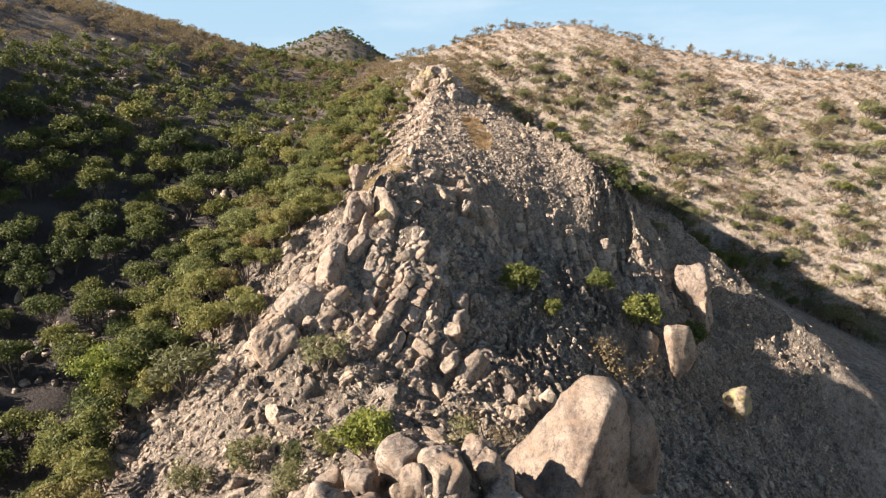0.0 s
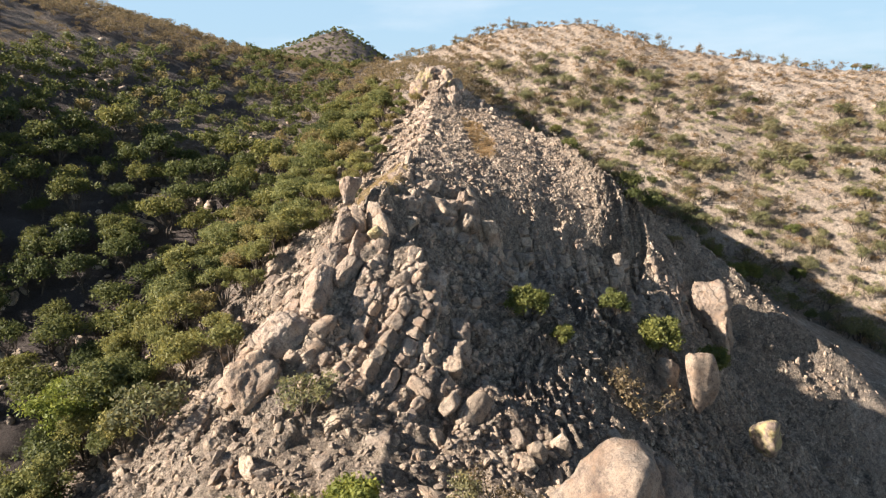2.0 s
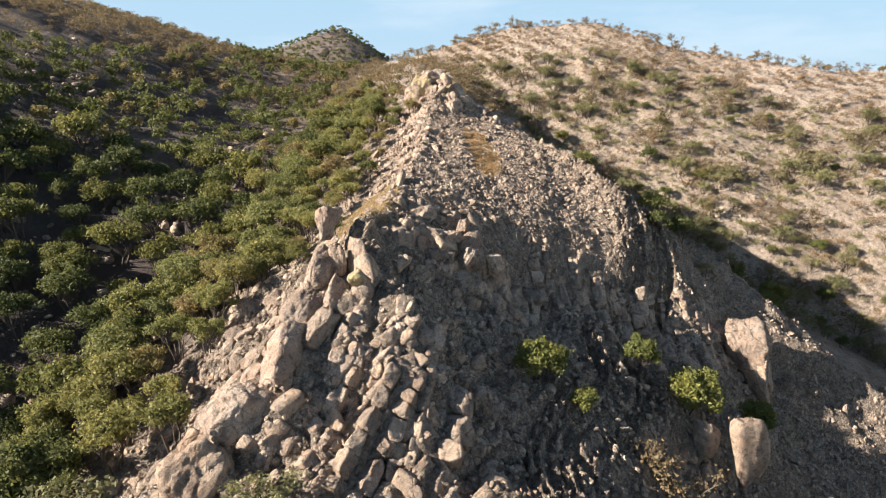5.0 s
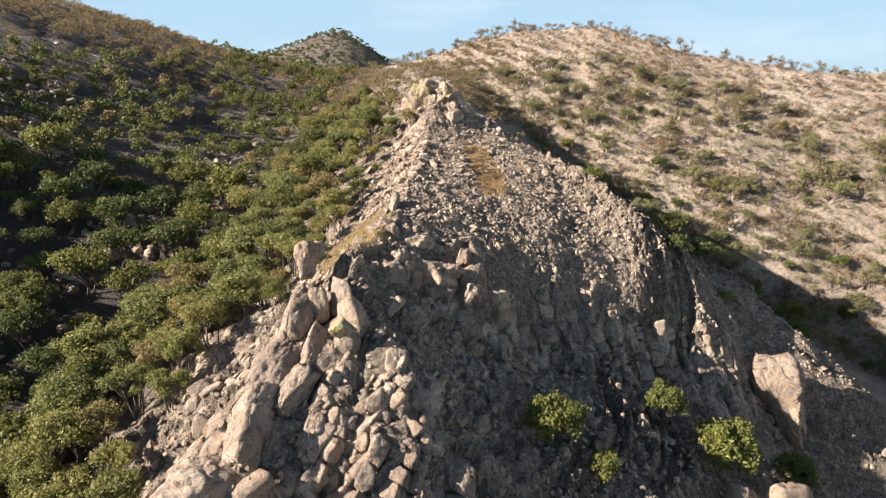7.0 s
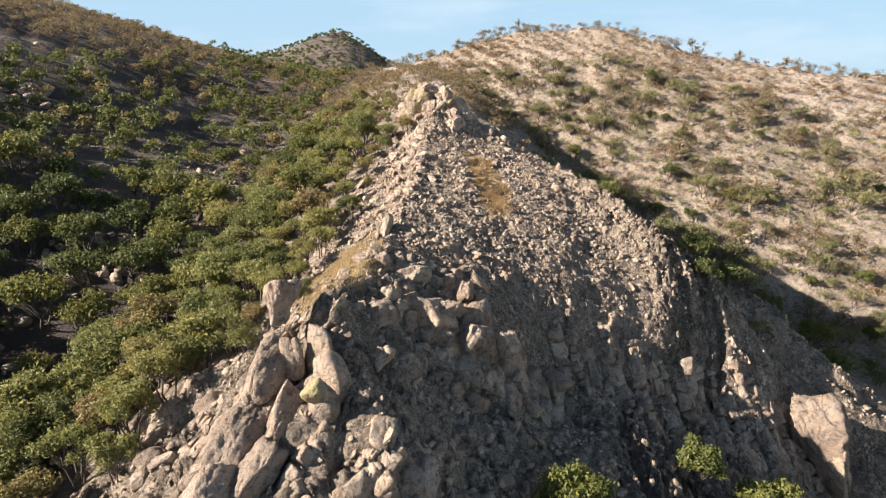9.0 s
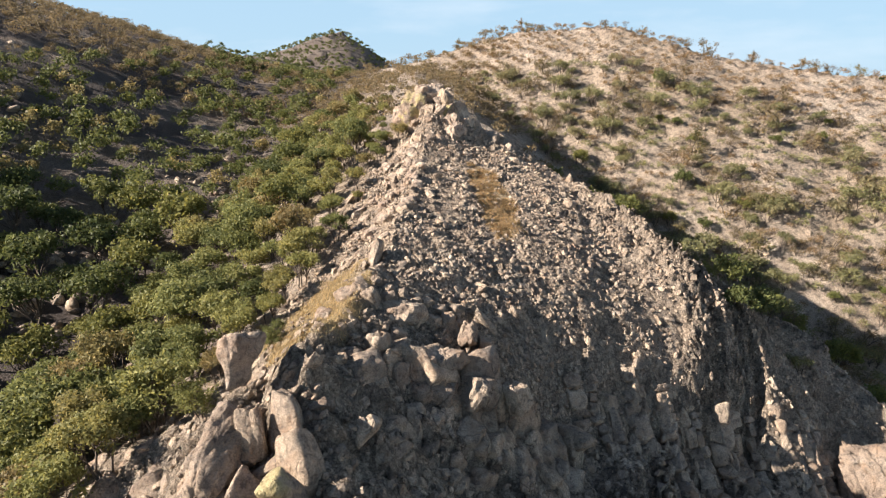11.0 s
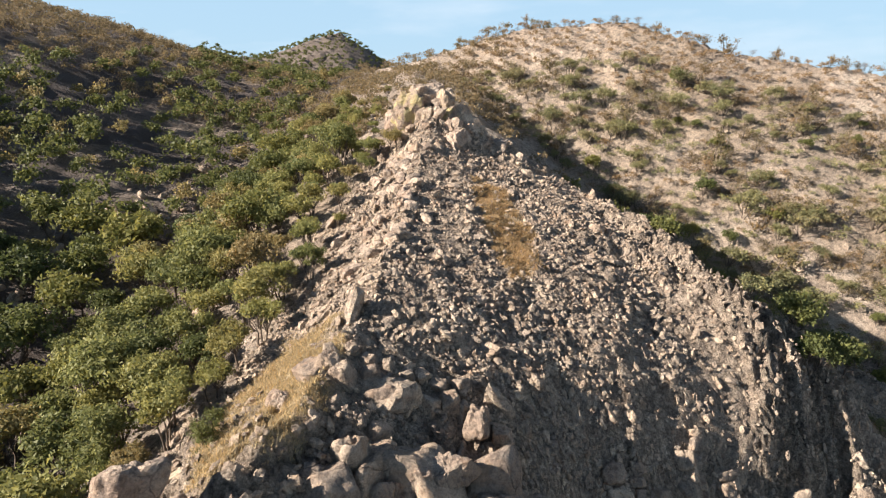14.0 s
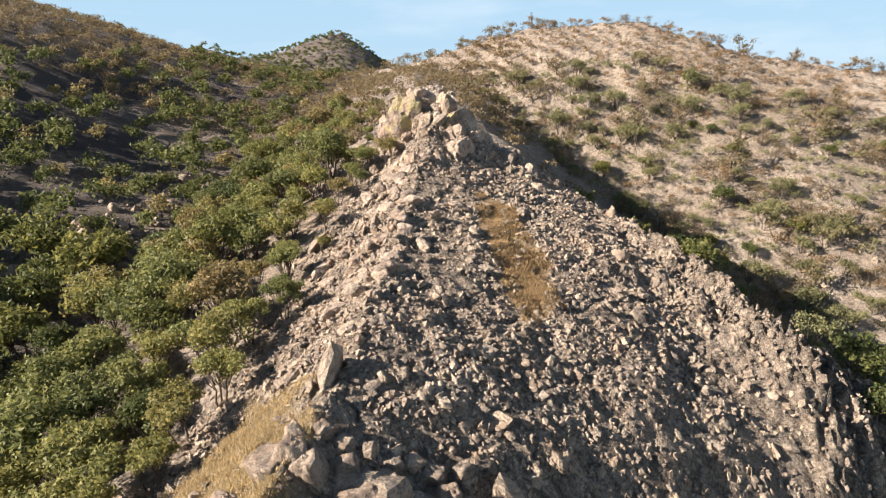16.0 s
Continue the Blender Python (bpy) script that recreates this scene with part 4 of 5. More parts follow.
# ribs side by side, each of a few long worn stones climbing towards the balanced one
for r, (x0, y0, x1, y1, wide, n, up) in enumerate([(-10.8, 43.0, -8.9, 54.0, 1.05, 3, 0.85), (-9.6, 44.6, -8.0, 52.6, 0.6, 3, 0.4), (-8.4, 45.6, -7.0, 51.2, 0.62, 2, 0.35),
                                                  (-12.3, 44.2, -10.4, 52.6, 0.55, 3, 0.3), (-7.2, 44.4, -5.6, 48.6, 0.5, 2, 0.3), (-15.0, 37.4, -11.8, 43.0, 1.35, 2, 0.2)]):
    line = []
    for q in range(n + 1):
        k = q / n
        x, y = x0 + (x1 - x0) * k + rng.normal(0, 0.12), y0 + (y1 - y0) * k
        line.append((x, y, float(land(np.array([x]), np.array([y]))[0]) + up * (0.1 + 1.0 * k) - 0.15))
    for q in range(n):
        if r in (0, 2, 5):
            rib(pin, line[q], line[q + 1], wide * (1.15 - 0.12 * q) * rng.uniform(0.92, 1.05), r * 3 + q, ROCK_TAN if (r + q) % 3 else ROCK_PALE)
        else:
            low = Vector((0, 0, -0.3))
            broken_rib(pin, Vector(line[q]) + low, Vector(line[q + 1]) + low, wide * (0.95 - 0.12 * q), r * 3 + q, (ROCK_TAN, ROCK_PALE), 40 + r * 5 + q)
for (x, y, z, size, turn, k) in [(-6.2, 53.6, 85.5, (0.9, 1.0, 1.7), (-8, 10, 30), 6), (-7.7, 52.8, 85.3, (0.75, 0.85, 1.7), (-10, 6, 60), 7), (-5.4, 51.6, 84.2, (0.85, 1.0, 2.0), (-20, 10, 70), 8), (-4.6, 50.0, 82.6, (0.8, 0.9, 1.7), (-24, 14, 20), 9)]:
    rock(pin, x, y, z, size, turn, ROCK_TAN, k)
rock(pin, -5.7, 49.9, 85.0, (0.75, 0.6, 0.65), (20, 32, 30), ROCK_LICHEN, 4, "lichen_rock")
rock(pin, -5.6, 49.9, 83.6, (0.9, 0.9, 1.3), (-10, 14, 80), ROCK_TAN, 5)

def balanced_stone():
    """A knobbly head on a narrower neck, standing on end."""
    u, f = BALLS[5]
    v, _ = crag(57, 5, 10, 9, 26, 0.07, 0.07)
    neck = 1 - 0.3 * np.exp(-((u[:, 2] + 0.35) / 0.3) ** 2) + 0.12 * np.exp(-((u[:, 2] - 0.45) / 0.35) ** 2)
    v = v * np.stack([neck, neck, np.ones(len(u))], 1) * (1 + 0.05 * vnoise3(u * 6, 5))[:, None]
    ob = new("boulder", fast_mesh("boulder", v, f, [ROCK_PALE], True))
    ob.matrix_basis = pose(-8.9, 55.6, 87.9, -6, 8, 60) @ Matrix.Diagonal((0.86, 0.8, 1.7, 1))
    return tagged(ob, "tall knobbly tan boulder balanced on top of the pinnacle", "boulder", "boulders")


balanced_stone()

# slabby lobes of the face below the pinnacle
face = thing("rock_outcrop", -4, 44, "tan and grey tilted granite slabs of the broken face", "rock outcrop", "rock outcrops")
for k, (x0, y0, x1, y1, wide) in enumerate([
        (-2.5, 39.7, -1.1, 43.7, 1.09), (-0.3, 39.5, 1.0, 45.3, 1.31), (-4.9, 38.3, -1.6, 44.8, 0.84), (-6.9, 37.9, -4.5, 42.6, 0.58), (-9.6, 40.2, -6.4, 43.6, 0.61), (-10.5, 40.5, -7.7, 43.1, 0.44), (-5.8, 41.9, -4.3, 45.7, 0.72), (-1.2, 46.0, -0.5, 49.4, 1.07), (-15.1, 39.3, -13.1, 41.9, 1.09),
        (-3.1, 36.4, -1.4, 39.1, 0.82), (-12.8, 43.0, -11.8, 44.8, 0.55), (-6.5, 44.6, -5.5, 46.2, 0.56), (-15.8, 45.1, -13.5, 46.0, 0.38), (-8.0, 39.0, -6.9, 40.2, 0.51), (-4.3, 45.7, -2.0, 47.8, 0.48), (7.8, 37.3, 5.6, 41.4, 1.11), (5.5, 38.3, 3.7, 41.7, 0.86)]):
    broken_rib(face, (x0, y0, h1(x0, y0) - 0.8 * wide), (x1, y1, h1(x1, y1) - 0.6 * wide), wide * 1.15, k, (ROCK_TAN, ROCK_TAN, ROCK_PALE), 60 + k)
    # its thinner neighbour
    dx, dy = rng.uniform(1.2, 1.7) * wide, rng.uniform(-0.4, 0.2)
    broken_rib(face, (x0 - dx, y0 + dy, h1(x0 - dx, y0 + dy) - 0.3 * wide), (x1 - dx, y1 + dy, h1(x1 - dx, y1 + dy) - 0.15), wide * 0.6, k + 1, (ROCK_TAN, ROCK_GREY), 90 + k)

# cliff band with fluted blocks
band = thing("rock_outcrop", 2, 61, "dark fluted granite cliff band with worn blocks", "rock outcrop", "rock outcrops")
for (x, y, z, size, turn, mat, k) in [
        (-0.4, 60.6, 85.7, (1.25, 1.2, 0.8), (5, 5, 20), ROCK_PALE, 0), (-3.4, 60.2, 85.0, (1.9, 1.5, 1.2), (-10, 14, 10), ROCK_TAN, 1), (0.9, 60.9, 85.5, (1.0, 1.0, 0.7), (0, 8, 60), ROCK_TAN, 3),
        (-1.5, 64.1, 86.9, (1.0, 0.8, 0.9), (-10, 6, 10), ROCK_TAN, 9), (-6.3, 63.3, 87.0, (0.6, 0.55, 0.75), (0, 10, 0), ROCK_PALE, 10), (3.4, 64.1, 84.8, (0.6, 0.6, 0.6), (-10, 8, 0), ROCK_TAN, 6),
        (0.1, 60.2, 84.0, (1.6, 1.2, 1.7), (-8, 4, 10), ROCK_DOME, 2), (3.0, 60.4, 83.5, (1.45, 1.2, 1.35), (-6, 10, 40), ROCK_GREY, 4), (4.9, 60.9, 82.9, (0.8, 0.9, 1.4), (-8, -14, 0), ROCK_GREY, 7),
        (-2.2, 64.2, 86.7, (1.35, 1.0, 1.2), (-8, 5, 15), ROCK_GREY, 8), (2.4, 64.0, 85.6, (0.7, 0.7, 1.0), (-6, 0, 50), ROCK_TAN, 11)]:
    rock(band, x, y, z - 0.4, size, turn, mat, k, "rock", True)
course(band, (-2.8, 60.2), (8.8, 62.8), 13, 1.05, 2.2, 0.25, (ROCK_GREY, ROCK_GREY, ROCK_TAN), -10, 1)
course(band, (-3.2, 58.9), (8.6, 61.2), 14, 0.95, 1.9, 0.05, (ROCK_GREY, ROCK_TAN), -16, 2)
course(band, (-1.6, 57.4), (7.6, 59.6), 12, 0.8, 1.5, -0.2, (ROCK_GREY,), -20, 3)
course(band, (-5.4, 64.3), (2.6, 64.9), 10, 0.55, 0.8, 0.25, (ROCK_GREY, ROCK_TAN), -6, 4)
course(band, (-4.6, 65.7), (1.4, 66.1), 8, 0.42, 0.6, 0.15, (ROCK_GREY, ROCK_TAN), -6, 5)

# upright ribs of the cliff under the shoulder
ribbed = thing("rock_outcrop", 18, 68, "upright grey and tan rock ribs of a steep cliff", "rock outcrop", "rock outcrops")
for k in range(24):
    x = 10.0 + 1.05 * k + rng.normal(0, 0.3)
    y = 68.0 + 0.22 * k + rng.normal(0, 0.6)
    fall, drift, n = rng.uniform(4.5, 7.5), rng.uniform(0.5, 2.0), 3
    wide = rng.uniform(0.4, 0.7)
    line = [(x + drift * q / n + rng.normal(0, 0.15), y - fall * q / n) for q in range(n + 1)]
    line = [(p, q, h1(p, q) - 0.45 * wide) for p, q in line]
    for q in range(n):
        broken_rib(ribbed, line[q + 1], line[q], wide * rng.uniform(0.75, 1.1), k + q, (ROCK_TAN, ROCK_GREY), 300 + 5 * k + q)

# the crown of boulders on the highest point of the spur
crown = thing("rock_outcrop", -1, 101, "pale lichen-stained boulders crowning the spur", "rock outcrop", "rock outcrops")
for (x, y, z, size, turn, mat, k) in [
        (-2.9, 101.6, 96.6, (1.7, 1.5, 2.1), (0, 12, 20), ROCK_LICHEN, 0), (-1.0, 102.5, 98.2, (1.2, 1.2, 1.3), (5, -15, 0), ROCK_TAN, 1), (-4.7, 102.6, 95.8, (1.1, 1.1, 1.3), (0, 10, 0), ROCK_TAN, 2),
        (0.9, 100.4, 96.6, (0.7, 0.7, 0.9), (0, 8, 0), ROCK_LICHEN, 3), (1.2, 99.4, 95.4, (0.9, 0.9, 1.0), (0, 10, 0), ROCK_TAN, 4), (2.2, 101.5, 95.4, (1.3, 1.4, 2.0), (0, 34, 0), ROCK_GREY, 5),
        (3.8, 101.0, 94.0, (1.4, 1.5, 1.8), (0, 36, 0), ROCK_GREY, 6), (-1.5, 100.6, 96.2, (0.8, 0.9, 1.5), (0, 0, 40), ROCK_GREY, 7), (-0.2, 103.4, 99.0, (0.7, 0.7, 0.8), (0, 0, 40), ROCK_TAN, 8),
        (5.6, 100.2, 92.6, (1.5, 1.5, 1.5), (0, 36, 0), ROCK_GREY, 9), (-2.4, 103.0, 98.8, (0.8, 0.7, 0.9), (0, 20, 0), ROCK_TAN, 10), (0.4, 101.6, 97.8, (0.9, 0.9, 1.4), (0, 20, 0), ROCK_GREY, 11),
        (1.6, 98.4, 94.6, (1.1, 1.0, 0.9), (0, 14, 0), ROCK_TAN, 3), (7.2, 99.4, 91.2, (1.4, 1.4, 1.3), (0, 36, 0), ROCK_GREY, 4), (-1.8, 102.2, 98.9, (0.6, 0.6, 0.8), (0, 0, 0), ROCK_TAN, 6), (0.9, 102.6, 98.5, (0.6, 0.6, 0.9), (0, 10, 0), ROCK_TAN, 7)]:
    rock(crown, x, y, z - 0.4, (size[0] * 1.1, size[1] * 1.1, size[2] * 1.25), (turn[0] - 10, turn[1], turn[2] + 25 * k), ROCK_PALE if mat is ROCK_TAN else mat, k, 'rock', True)
for k in range(26):
    x, y, s = rng.normal(-0.6, 2.4), rng.normal(101.5, 1.8), rng.uniform(0.3, 0.7)
    rock(crown, x, y, h1(x, y) + 0.1, (s, s * 0.8, s * 0.9), (rng.uniform(0, 90), rng.uniform(0, 90), rng.uniform(0, 360)), ROCK_PALE if k % 2 else ROCK_TAN, k, 'rock', True)

# pale blocks standing along the sunny edge of the crest
edge = thing("rock_outcrop", -4, 84, "pale tan blocks along the crest's sunny edge", "rock outcrop", "rock outcrops")
for k in range(70):
    y = rng.uniform(74, 97)
    x = float(curve(y, CREST, 1)) - abs(rng.normal(1.5, 2.2)) + 0.4
    s = rng.uniform(0.3, 0.8)
    rock(edge, x, y, h1(x, y) + 0.1 * s, (s, s * rng.uniform(0.6, 0.9), s * rng.uniform(0.6, 1.0)), (rng.uniform(-30, 30), rng.uniform(-30, 30), rng.uniform(0, 360)), ROCK_PALE if k % 3 else ROCK_TAN, k, "rock", k % 2 == 0)

# single great stones on the far side: worn round
ROUND = [stone_shape(970 + k, 4, 9, 6, 0.07) for k in range(4)] + [crag(980, 5, 14, 20, 60, 0.15, 0.07), crag(981, 5, 13, 18, 44, 0.15, 0.07)]
for (x, y, z, size, turn, k, mat, label) in [
        (26.0, 51.6, 69.3, (1.25, 1.2, 4.0), (-10, -14, 20), 0, ROCK_DOME, "tall smooth tan slab standing below the bushes"), (23.2, 53.4, 68.6, (0.85, 0.9, 2.5), (-6, -4, 0), 1, ROCK_GREY, "narrow grey slab standing beside a taller one"),
        (32.4, 49.8, 63.8, (1.35, 1.2, 2.3), (-10, -24, 0), 2, ROCK_LICHEN, "leaning tan boulder stained yellow at its foot"), (33.8, 69.6, 69.6, (2.3, 2.2, 3.4), (-20, -20, 0), 4, ROCK_TAN, "reddish cracked boulder standing on the steep flank"),
        (35.6, 68.2, 66.6, (1.7, 1.6, 2.6), (-20, -20, 40), 5, ROCK_TAN, "pale cracked boulder beside the reddish one"), (12.6, 85.4, 88.5, (0.5, 0.45, 0.7), (0, 0, 0), 1, ROCK_TAN, "small white stone on the scree shoulder"),
        (9.2, 63.2, 77.9, (1.1, 0.8, 1.3), (10, 20, 0), 2, ROCK_GREY, "pale oval boulder lying on dark scree"), (10.8, 52.6, 74.6, (0.9, 0.8, 0.8), (0, 0, 30), 3, ROCK_TAN, "pale boulder lying on dark scree"),
        (12.4, 51.6, 73.8, (1.0, 0.9, 0.7), (0, 0, 60), 0, ROCK_TAN, "pale boulder lying on dark scree")]:
    ob = new("boulder", fast_mesh("boulder", *ROUND[k], [mat], True))
    ob.matrix_basis = pose(x, y, z, *turn) @ Matrix.Diagonal((*size, 1))
    tagged(ob, label, "boulder", "boulders")

# ---------------------------------------------------------------- trees and bushes with places of their own
for (i, x, y, s) in [(0, 8.3, 51.2, 1.2), (1, 11.2, 49.6, 0.75), (2, 18.4, 58.0, 1.05), (0, 23.1, 56.9, 1.3), (1, 30.0, 57.8, 1.45), (1, 43.0, 81.4, 1.3), (2, 56.7, 118.5, 1.3), (0, 62.1, 114.0, 1.3),
                     (1, 76.5, 124.7, 1.35), (2, 74.7, 117.3, 1.0)]:
    bush.put(i, x, y, rng.uniform(0, 360), s)
for (i, x, y, s) in [(0, -9.4, 35.6, 1.45), (1, -13.4, 28.0, 1.3), (2, 1.8, 30.0, 1.1), (3, -17.4, 27.4, 1.2), (1, -21.6, 37.4, 1.6), (2, -9.0, 22.4, 1.0)]:
    shrub.put(i, x, y, rng.uniform(0, 360), s)
for (i, x, y, s) in [(0, 18.6, 46.7, 1.9), (1, 3.6, 29.6, 1.5), (2, 16.6, 47.4, 1.4)]:
    dry.put(i, x, y, rng.uniform(0, 360), s)
for (i, x, y, s) in [(0, -10.2, 26.6, 1.0), (1, -7.6, 27.4, 0.9), (0, -11.4, 56.4, 1.1), (1, -9.6, 62.6, 1.0)]:
    fern.put(i, x, y, rng.uniform(0, 360), s)
lime.put(0, -4.4, 24.4, 40, 1.15)
lime.put(1, -29.6, 41.0, 120, 1.4)
for (i, x, y, s) in [(1, -25.2, 43.0, 0.9), (2, -17.8, 43.5, 1.0), (3, -26.7, 52.9, 1.1), (1, -22.4, 50.2, 0.95), (2, -19.8, 47.0, 0.8), (0, -24.6, 38.2, 0.9), (2, -4.6, 99.4, 0.62), (0, -7.2, 100.8, 0.75), (3, -10.4, 102.2, 1.1), (1, -13.0, 104.6, 1.0), (2, -20.4, 54.8, 1.0), (0, -18.2, 51.6, 0.85)]:
    olive.put(i, x, y, rng.uniform(0, 360), s)
for (i, x, y, s) in [(0, -34.1, 55.8, 1.0), (1, -38.6, 58.3, 1.0), (2, -30.2, 57.6, 0.85)]:
    green.put(i, x, y, rng.uniform(0, 360), s)

# ---------------------------------------------------------------- woods
def spread(rng, n, x0, x1, y0, y1, keep, gap):
    """Places at random, no two nearer than gap."""
    got = []
    cells = {}
    xs, ys = scatter(rng, n, x0, x1, y0, y1, keep)
    for x, y in zip(xs, ys):
        c = (int(x // gap), int(y // gap))
        if any((x - a) ** 2 + (y - b) ** 2 < gap * gap for i in (-1, 0, 1) for j in (-1, 0, 1) for a, b in cells.get((c[0] + i, c[1] + j), ())):
            continue
        cells.setdefault(c, []).append((x, y))
        got.append((float(x), float(y)))
    g = np.array(got)
    return [(x, y, float(z)) for (x, y), z in zip(got, height(g[:, 0], g[:, 1]))]


def flank(x, y):
    """Sunny side of the spur, thick with olive trees."""
    xc, xl = curve(y, CREST, 1), curve(y, TOE_L, 1)
    edge = xc - np.interp(y, [20, 36, 46, 52, 57, 66, 80, 95, 110], [21, 23, 20, 14.5, 9.2, 7, 6, 5.5, 5])
    return ((x < edge) & (x > xl + 3)).astype(float) * np.clip(0.85 + 1.3 * fbm(x, y, 10, 2, 91), 0.1, 1) * np.interp(y, [20, 30, 36, 50, 56, 104, 112], [0.5, 0.5, 0.3, 0.35, 1, 1, 0.2])


wrng = np.random.default_rng(5)
for x, y, z in sorted(spread(wrng, 9000, -36, -6, 24, 150, flank, 2.0), key=lambda p: p[1] > 112)[:330]:
    ((olive if y < 84 else olive_far) if wrng.random() < (0.95 if x > curve(y, TOE_L, 1) + 7 else 0.65) else green).put(int(wrng.integers(0, 4)), x, y, wrng.uniform(0, 360), wrng.uniform(0.75, 1.25) * float(np.clip(0.45 + 0.075 * (curve(y, CREST, 1) - 5 - x), 0.5, 1)), wrng.uniform(-6, 6), z)


def hillside(x, y):
    xl = curve(y, TOE_L, 1)
    d = xl - x
    return (d > -9) * np.clip(0.9 + 1.5 * fbm(x, y, 14, 3, 95), 0.15, 1) * np.where(y < 86, np.interp(d, [-9, -3, 1, 12, 20, 80, 110], [1, 0.8, 0.4, 0.42, 0.95, 1, 0.8]), np.interp(d, [-6, 0, 80, 110], [1, 1, 1, 0.8])) * np.where(land(x, y) > 88, np.interp(y, [125, 165], [1, 0.22]), 1)


spots = spread(wrng, 12000, -128, -28, 30, 330, hillside, 3.1)
spots.sort(key=lambda p: p[1] + 0.3 * abs(p[0] + 30))
for x, y, z in spots[:280]:
    (green if y < 80 else green_far).put(int(wrng.integers(0, 3)), x, y, wrng.uniform(0, 360), wrng.uniform(0.7, 1.25), wrng.uniform(-5, 5), z)


def joined_plants(name, places, shapes, mat, lo, hi, label):
    V, F, n = [], [], 0
    for x, y, z in places:
        CV = shapes[int(wrng.integers(0, len(shapes)))]
        a, s = wrng.uniform(0, 2 * math.pi), wrng.uniform(lo, hi)
        c, q = math.cos(a) * s, math.sin(a) * s
        P = np.stack([CV[:, 0] * c - CV[:, 1] * q + x, CV[:, 0] * q + CV[:, 1] * c + y, CV[:, 2] * s + z], 1)
        V.append(P)
        n += len(P)
    V = np.concatenate(V)
    ob = new(name, fast_mesh(name, V, np.arange(len(V)).reshape(-1, 3), [mat]))
    return tagged(ob, label, "woods", kind="stuff")


FAR_G = [clumped(800 + k, 4.2, 4.8, 9 + k, 230, 0.33, 0.2, 2, 0.4, 0.15, 0.24)[2] for k in range(5)]
FAR_D = [clumped(820 + k, 2.3, 3.2, 8, 150, 0.18, 0.05, 2, 0.5, 0.13, 0.22)[2] for k in range(5)]
rest = spots[280:]
joined_plants("far_scrub", [p for k, p in enumerate(rest) if p[2] > 103], FAR_D, LEAF_DRY, 0.5, 1.0, "distant brown scrub along the hill's skyline")
rest = [p for p in rest if p[2] <= 103]
joined_plants("far_scrub", [p for k, p in enumerate(rest) if k % 6 == 0], FAR_G, LEAF_OLIVE, 0.55, 0.95, "distant olive and brown trees over the wooded hillside")
joined_plants("far_woods", [p for k, p in enumerate(rest) if k % 6], FAR_G, LEAF_GREEN, 0.65, 1.05, "distant green trees over the wooded hillside")
brown = spread(wrng, 7500, -128, 16, 108, 330, lambda x, y: np.clip(0.75 + fbm(x, y, 26, 3, 97), 0, 1) * np.interp(y, [125, 150, 185], [0.12, 0.4, 1]) * ((y > 150) | (x > -32)), 2.3)
joined_plants("far_scrub", [p for p in brown if land(np.array([p[0]]), np.array([p[1]]))[0] > 86], FAR_D, LEAF_DRY, 0.8, 1.45, "distant brown scrub over the saddle and ridge")
knolls = spread(wrng, 9000, -330, -40, 440, 720, lambda x, y: (land(x, y) > 84) * np.clip(0.6 + fbm(x, y, 40, 3, 99), 0.1, 1), 4.2)
joined_plants("far_woods", knolls, FAR_G, LEAF_GREEN, 0.7, 1.3, "distant dark trees over the rocky knolls")


def dry_hill(x, y):
    yh, zh = curve(x, HILL_R, 1), curve(x, HILL_R, 2)
    t = yh - y
    own = land(x, y) - (zh - 0.72 * t) < 3.0
    return own * (t > 1) * (t < 75) * np.clip(0.8 + 1.1 * fbm(x, y, 12, 3, 93), 0.28, 1)


hill_spots = spread(wrng, 26000, 2, 128, 98, 212, dry_hill, 1.8)
wrng.shuffle(hill_spots)
# the taller ones keep below the skyline
hill_spots.sort(key=lambda p: float(curve(p[0], HILL_R, 1)) - p[1] < 14)
tall = hill_spots[:330]
for x, y, z in tall:
    r = wrng.random()
    if r < 0.55:
        shrub.put(int(wrng.integers(0, 4)), x, y, wrng.uniform(0, 360), wrng.uniform(0.8, 1.6), wrng.uniform(-5, 5), z)
    elif r < 0.93:
        dry.put(int(wrng.integers(0, 3)), x, y, wrng.uniform(0, 360), wrng.uniform(0.7, 1.5), wrng.uniform(-5, 5), z)
    else:
        green_far.put(int(wrng.integers(0, 3)), x, y, wrng.uniform(0, 360), wrng.uniform(0.45, 0.8), 0, z)
half = 330 + int((len(hill_spots) - 330) * 0.45)
joined_plants("far_scrub", hill_spots[half:], FAR_D, LEAF_DRY, 0.45, 1.05, "low brown scrub between the shrubs of the dry hill")
joined_plants("far_scrub", hill_spots[330:half], FAR_D, LEAF_SHRUB, 0.45, 1.1, "low olive scrub between the shrubs of the dry hill")

# skyline of the dry hill: a grove of bare trees on the top, single ones down the shoulder
def on_skyline(nursery, kinds, x, s):
    y = float(np.interp(x, [r[0] for r in HILL_R], [r[1] for r in HILL_R])) + wrng.uniform(-1.0, 2.5)
    nursery.put(int(wrng.integers(0, kinds)), x, y, wrng.uniform(0, 360), s, wrng.uniform(-6, 6))


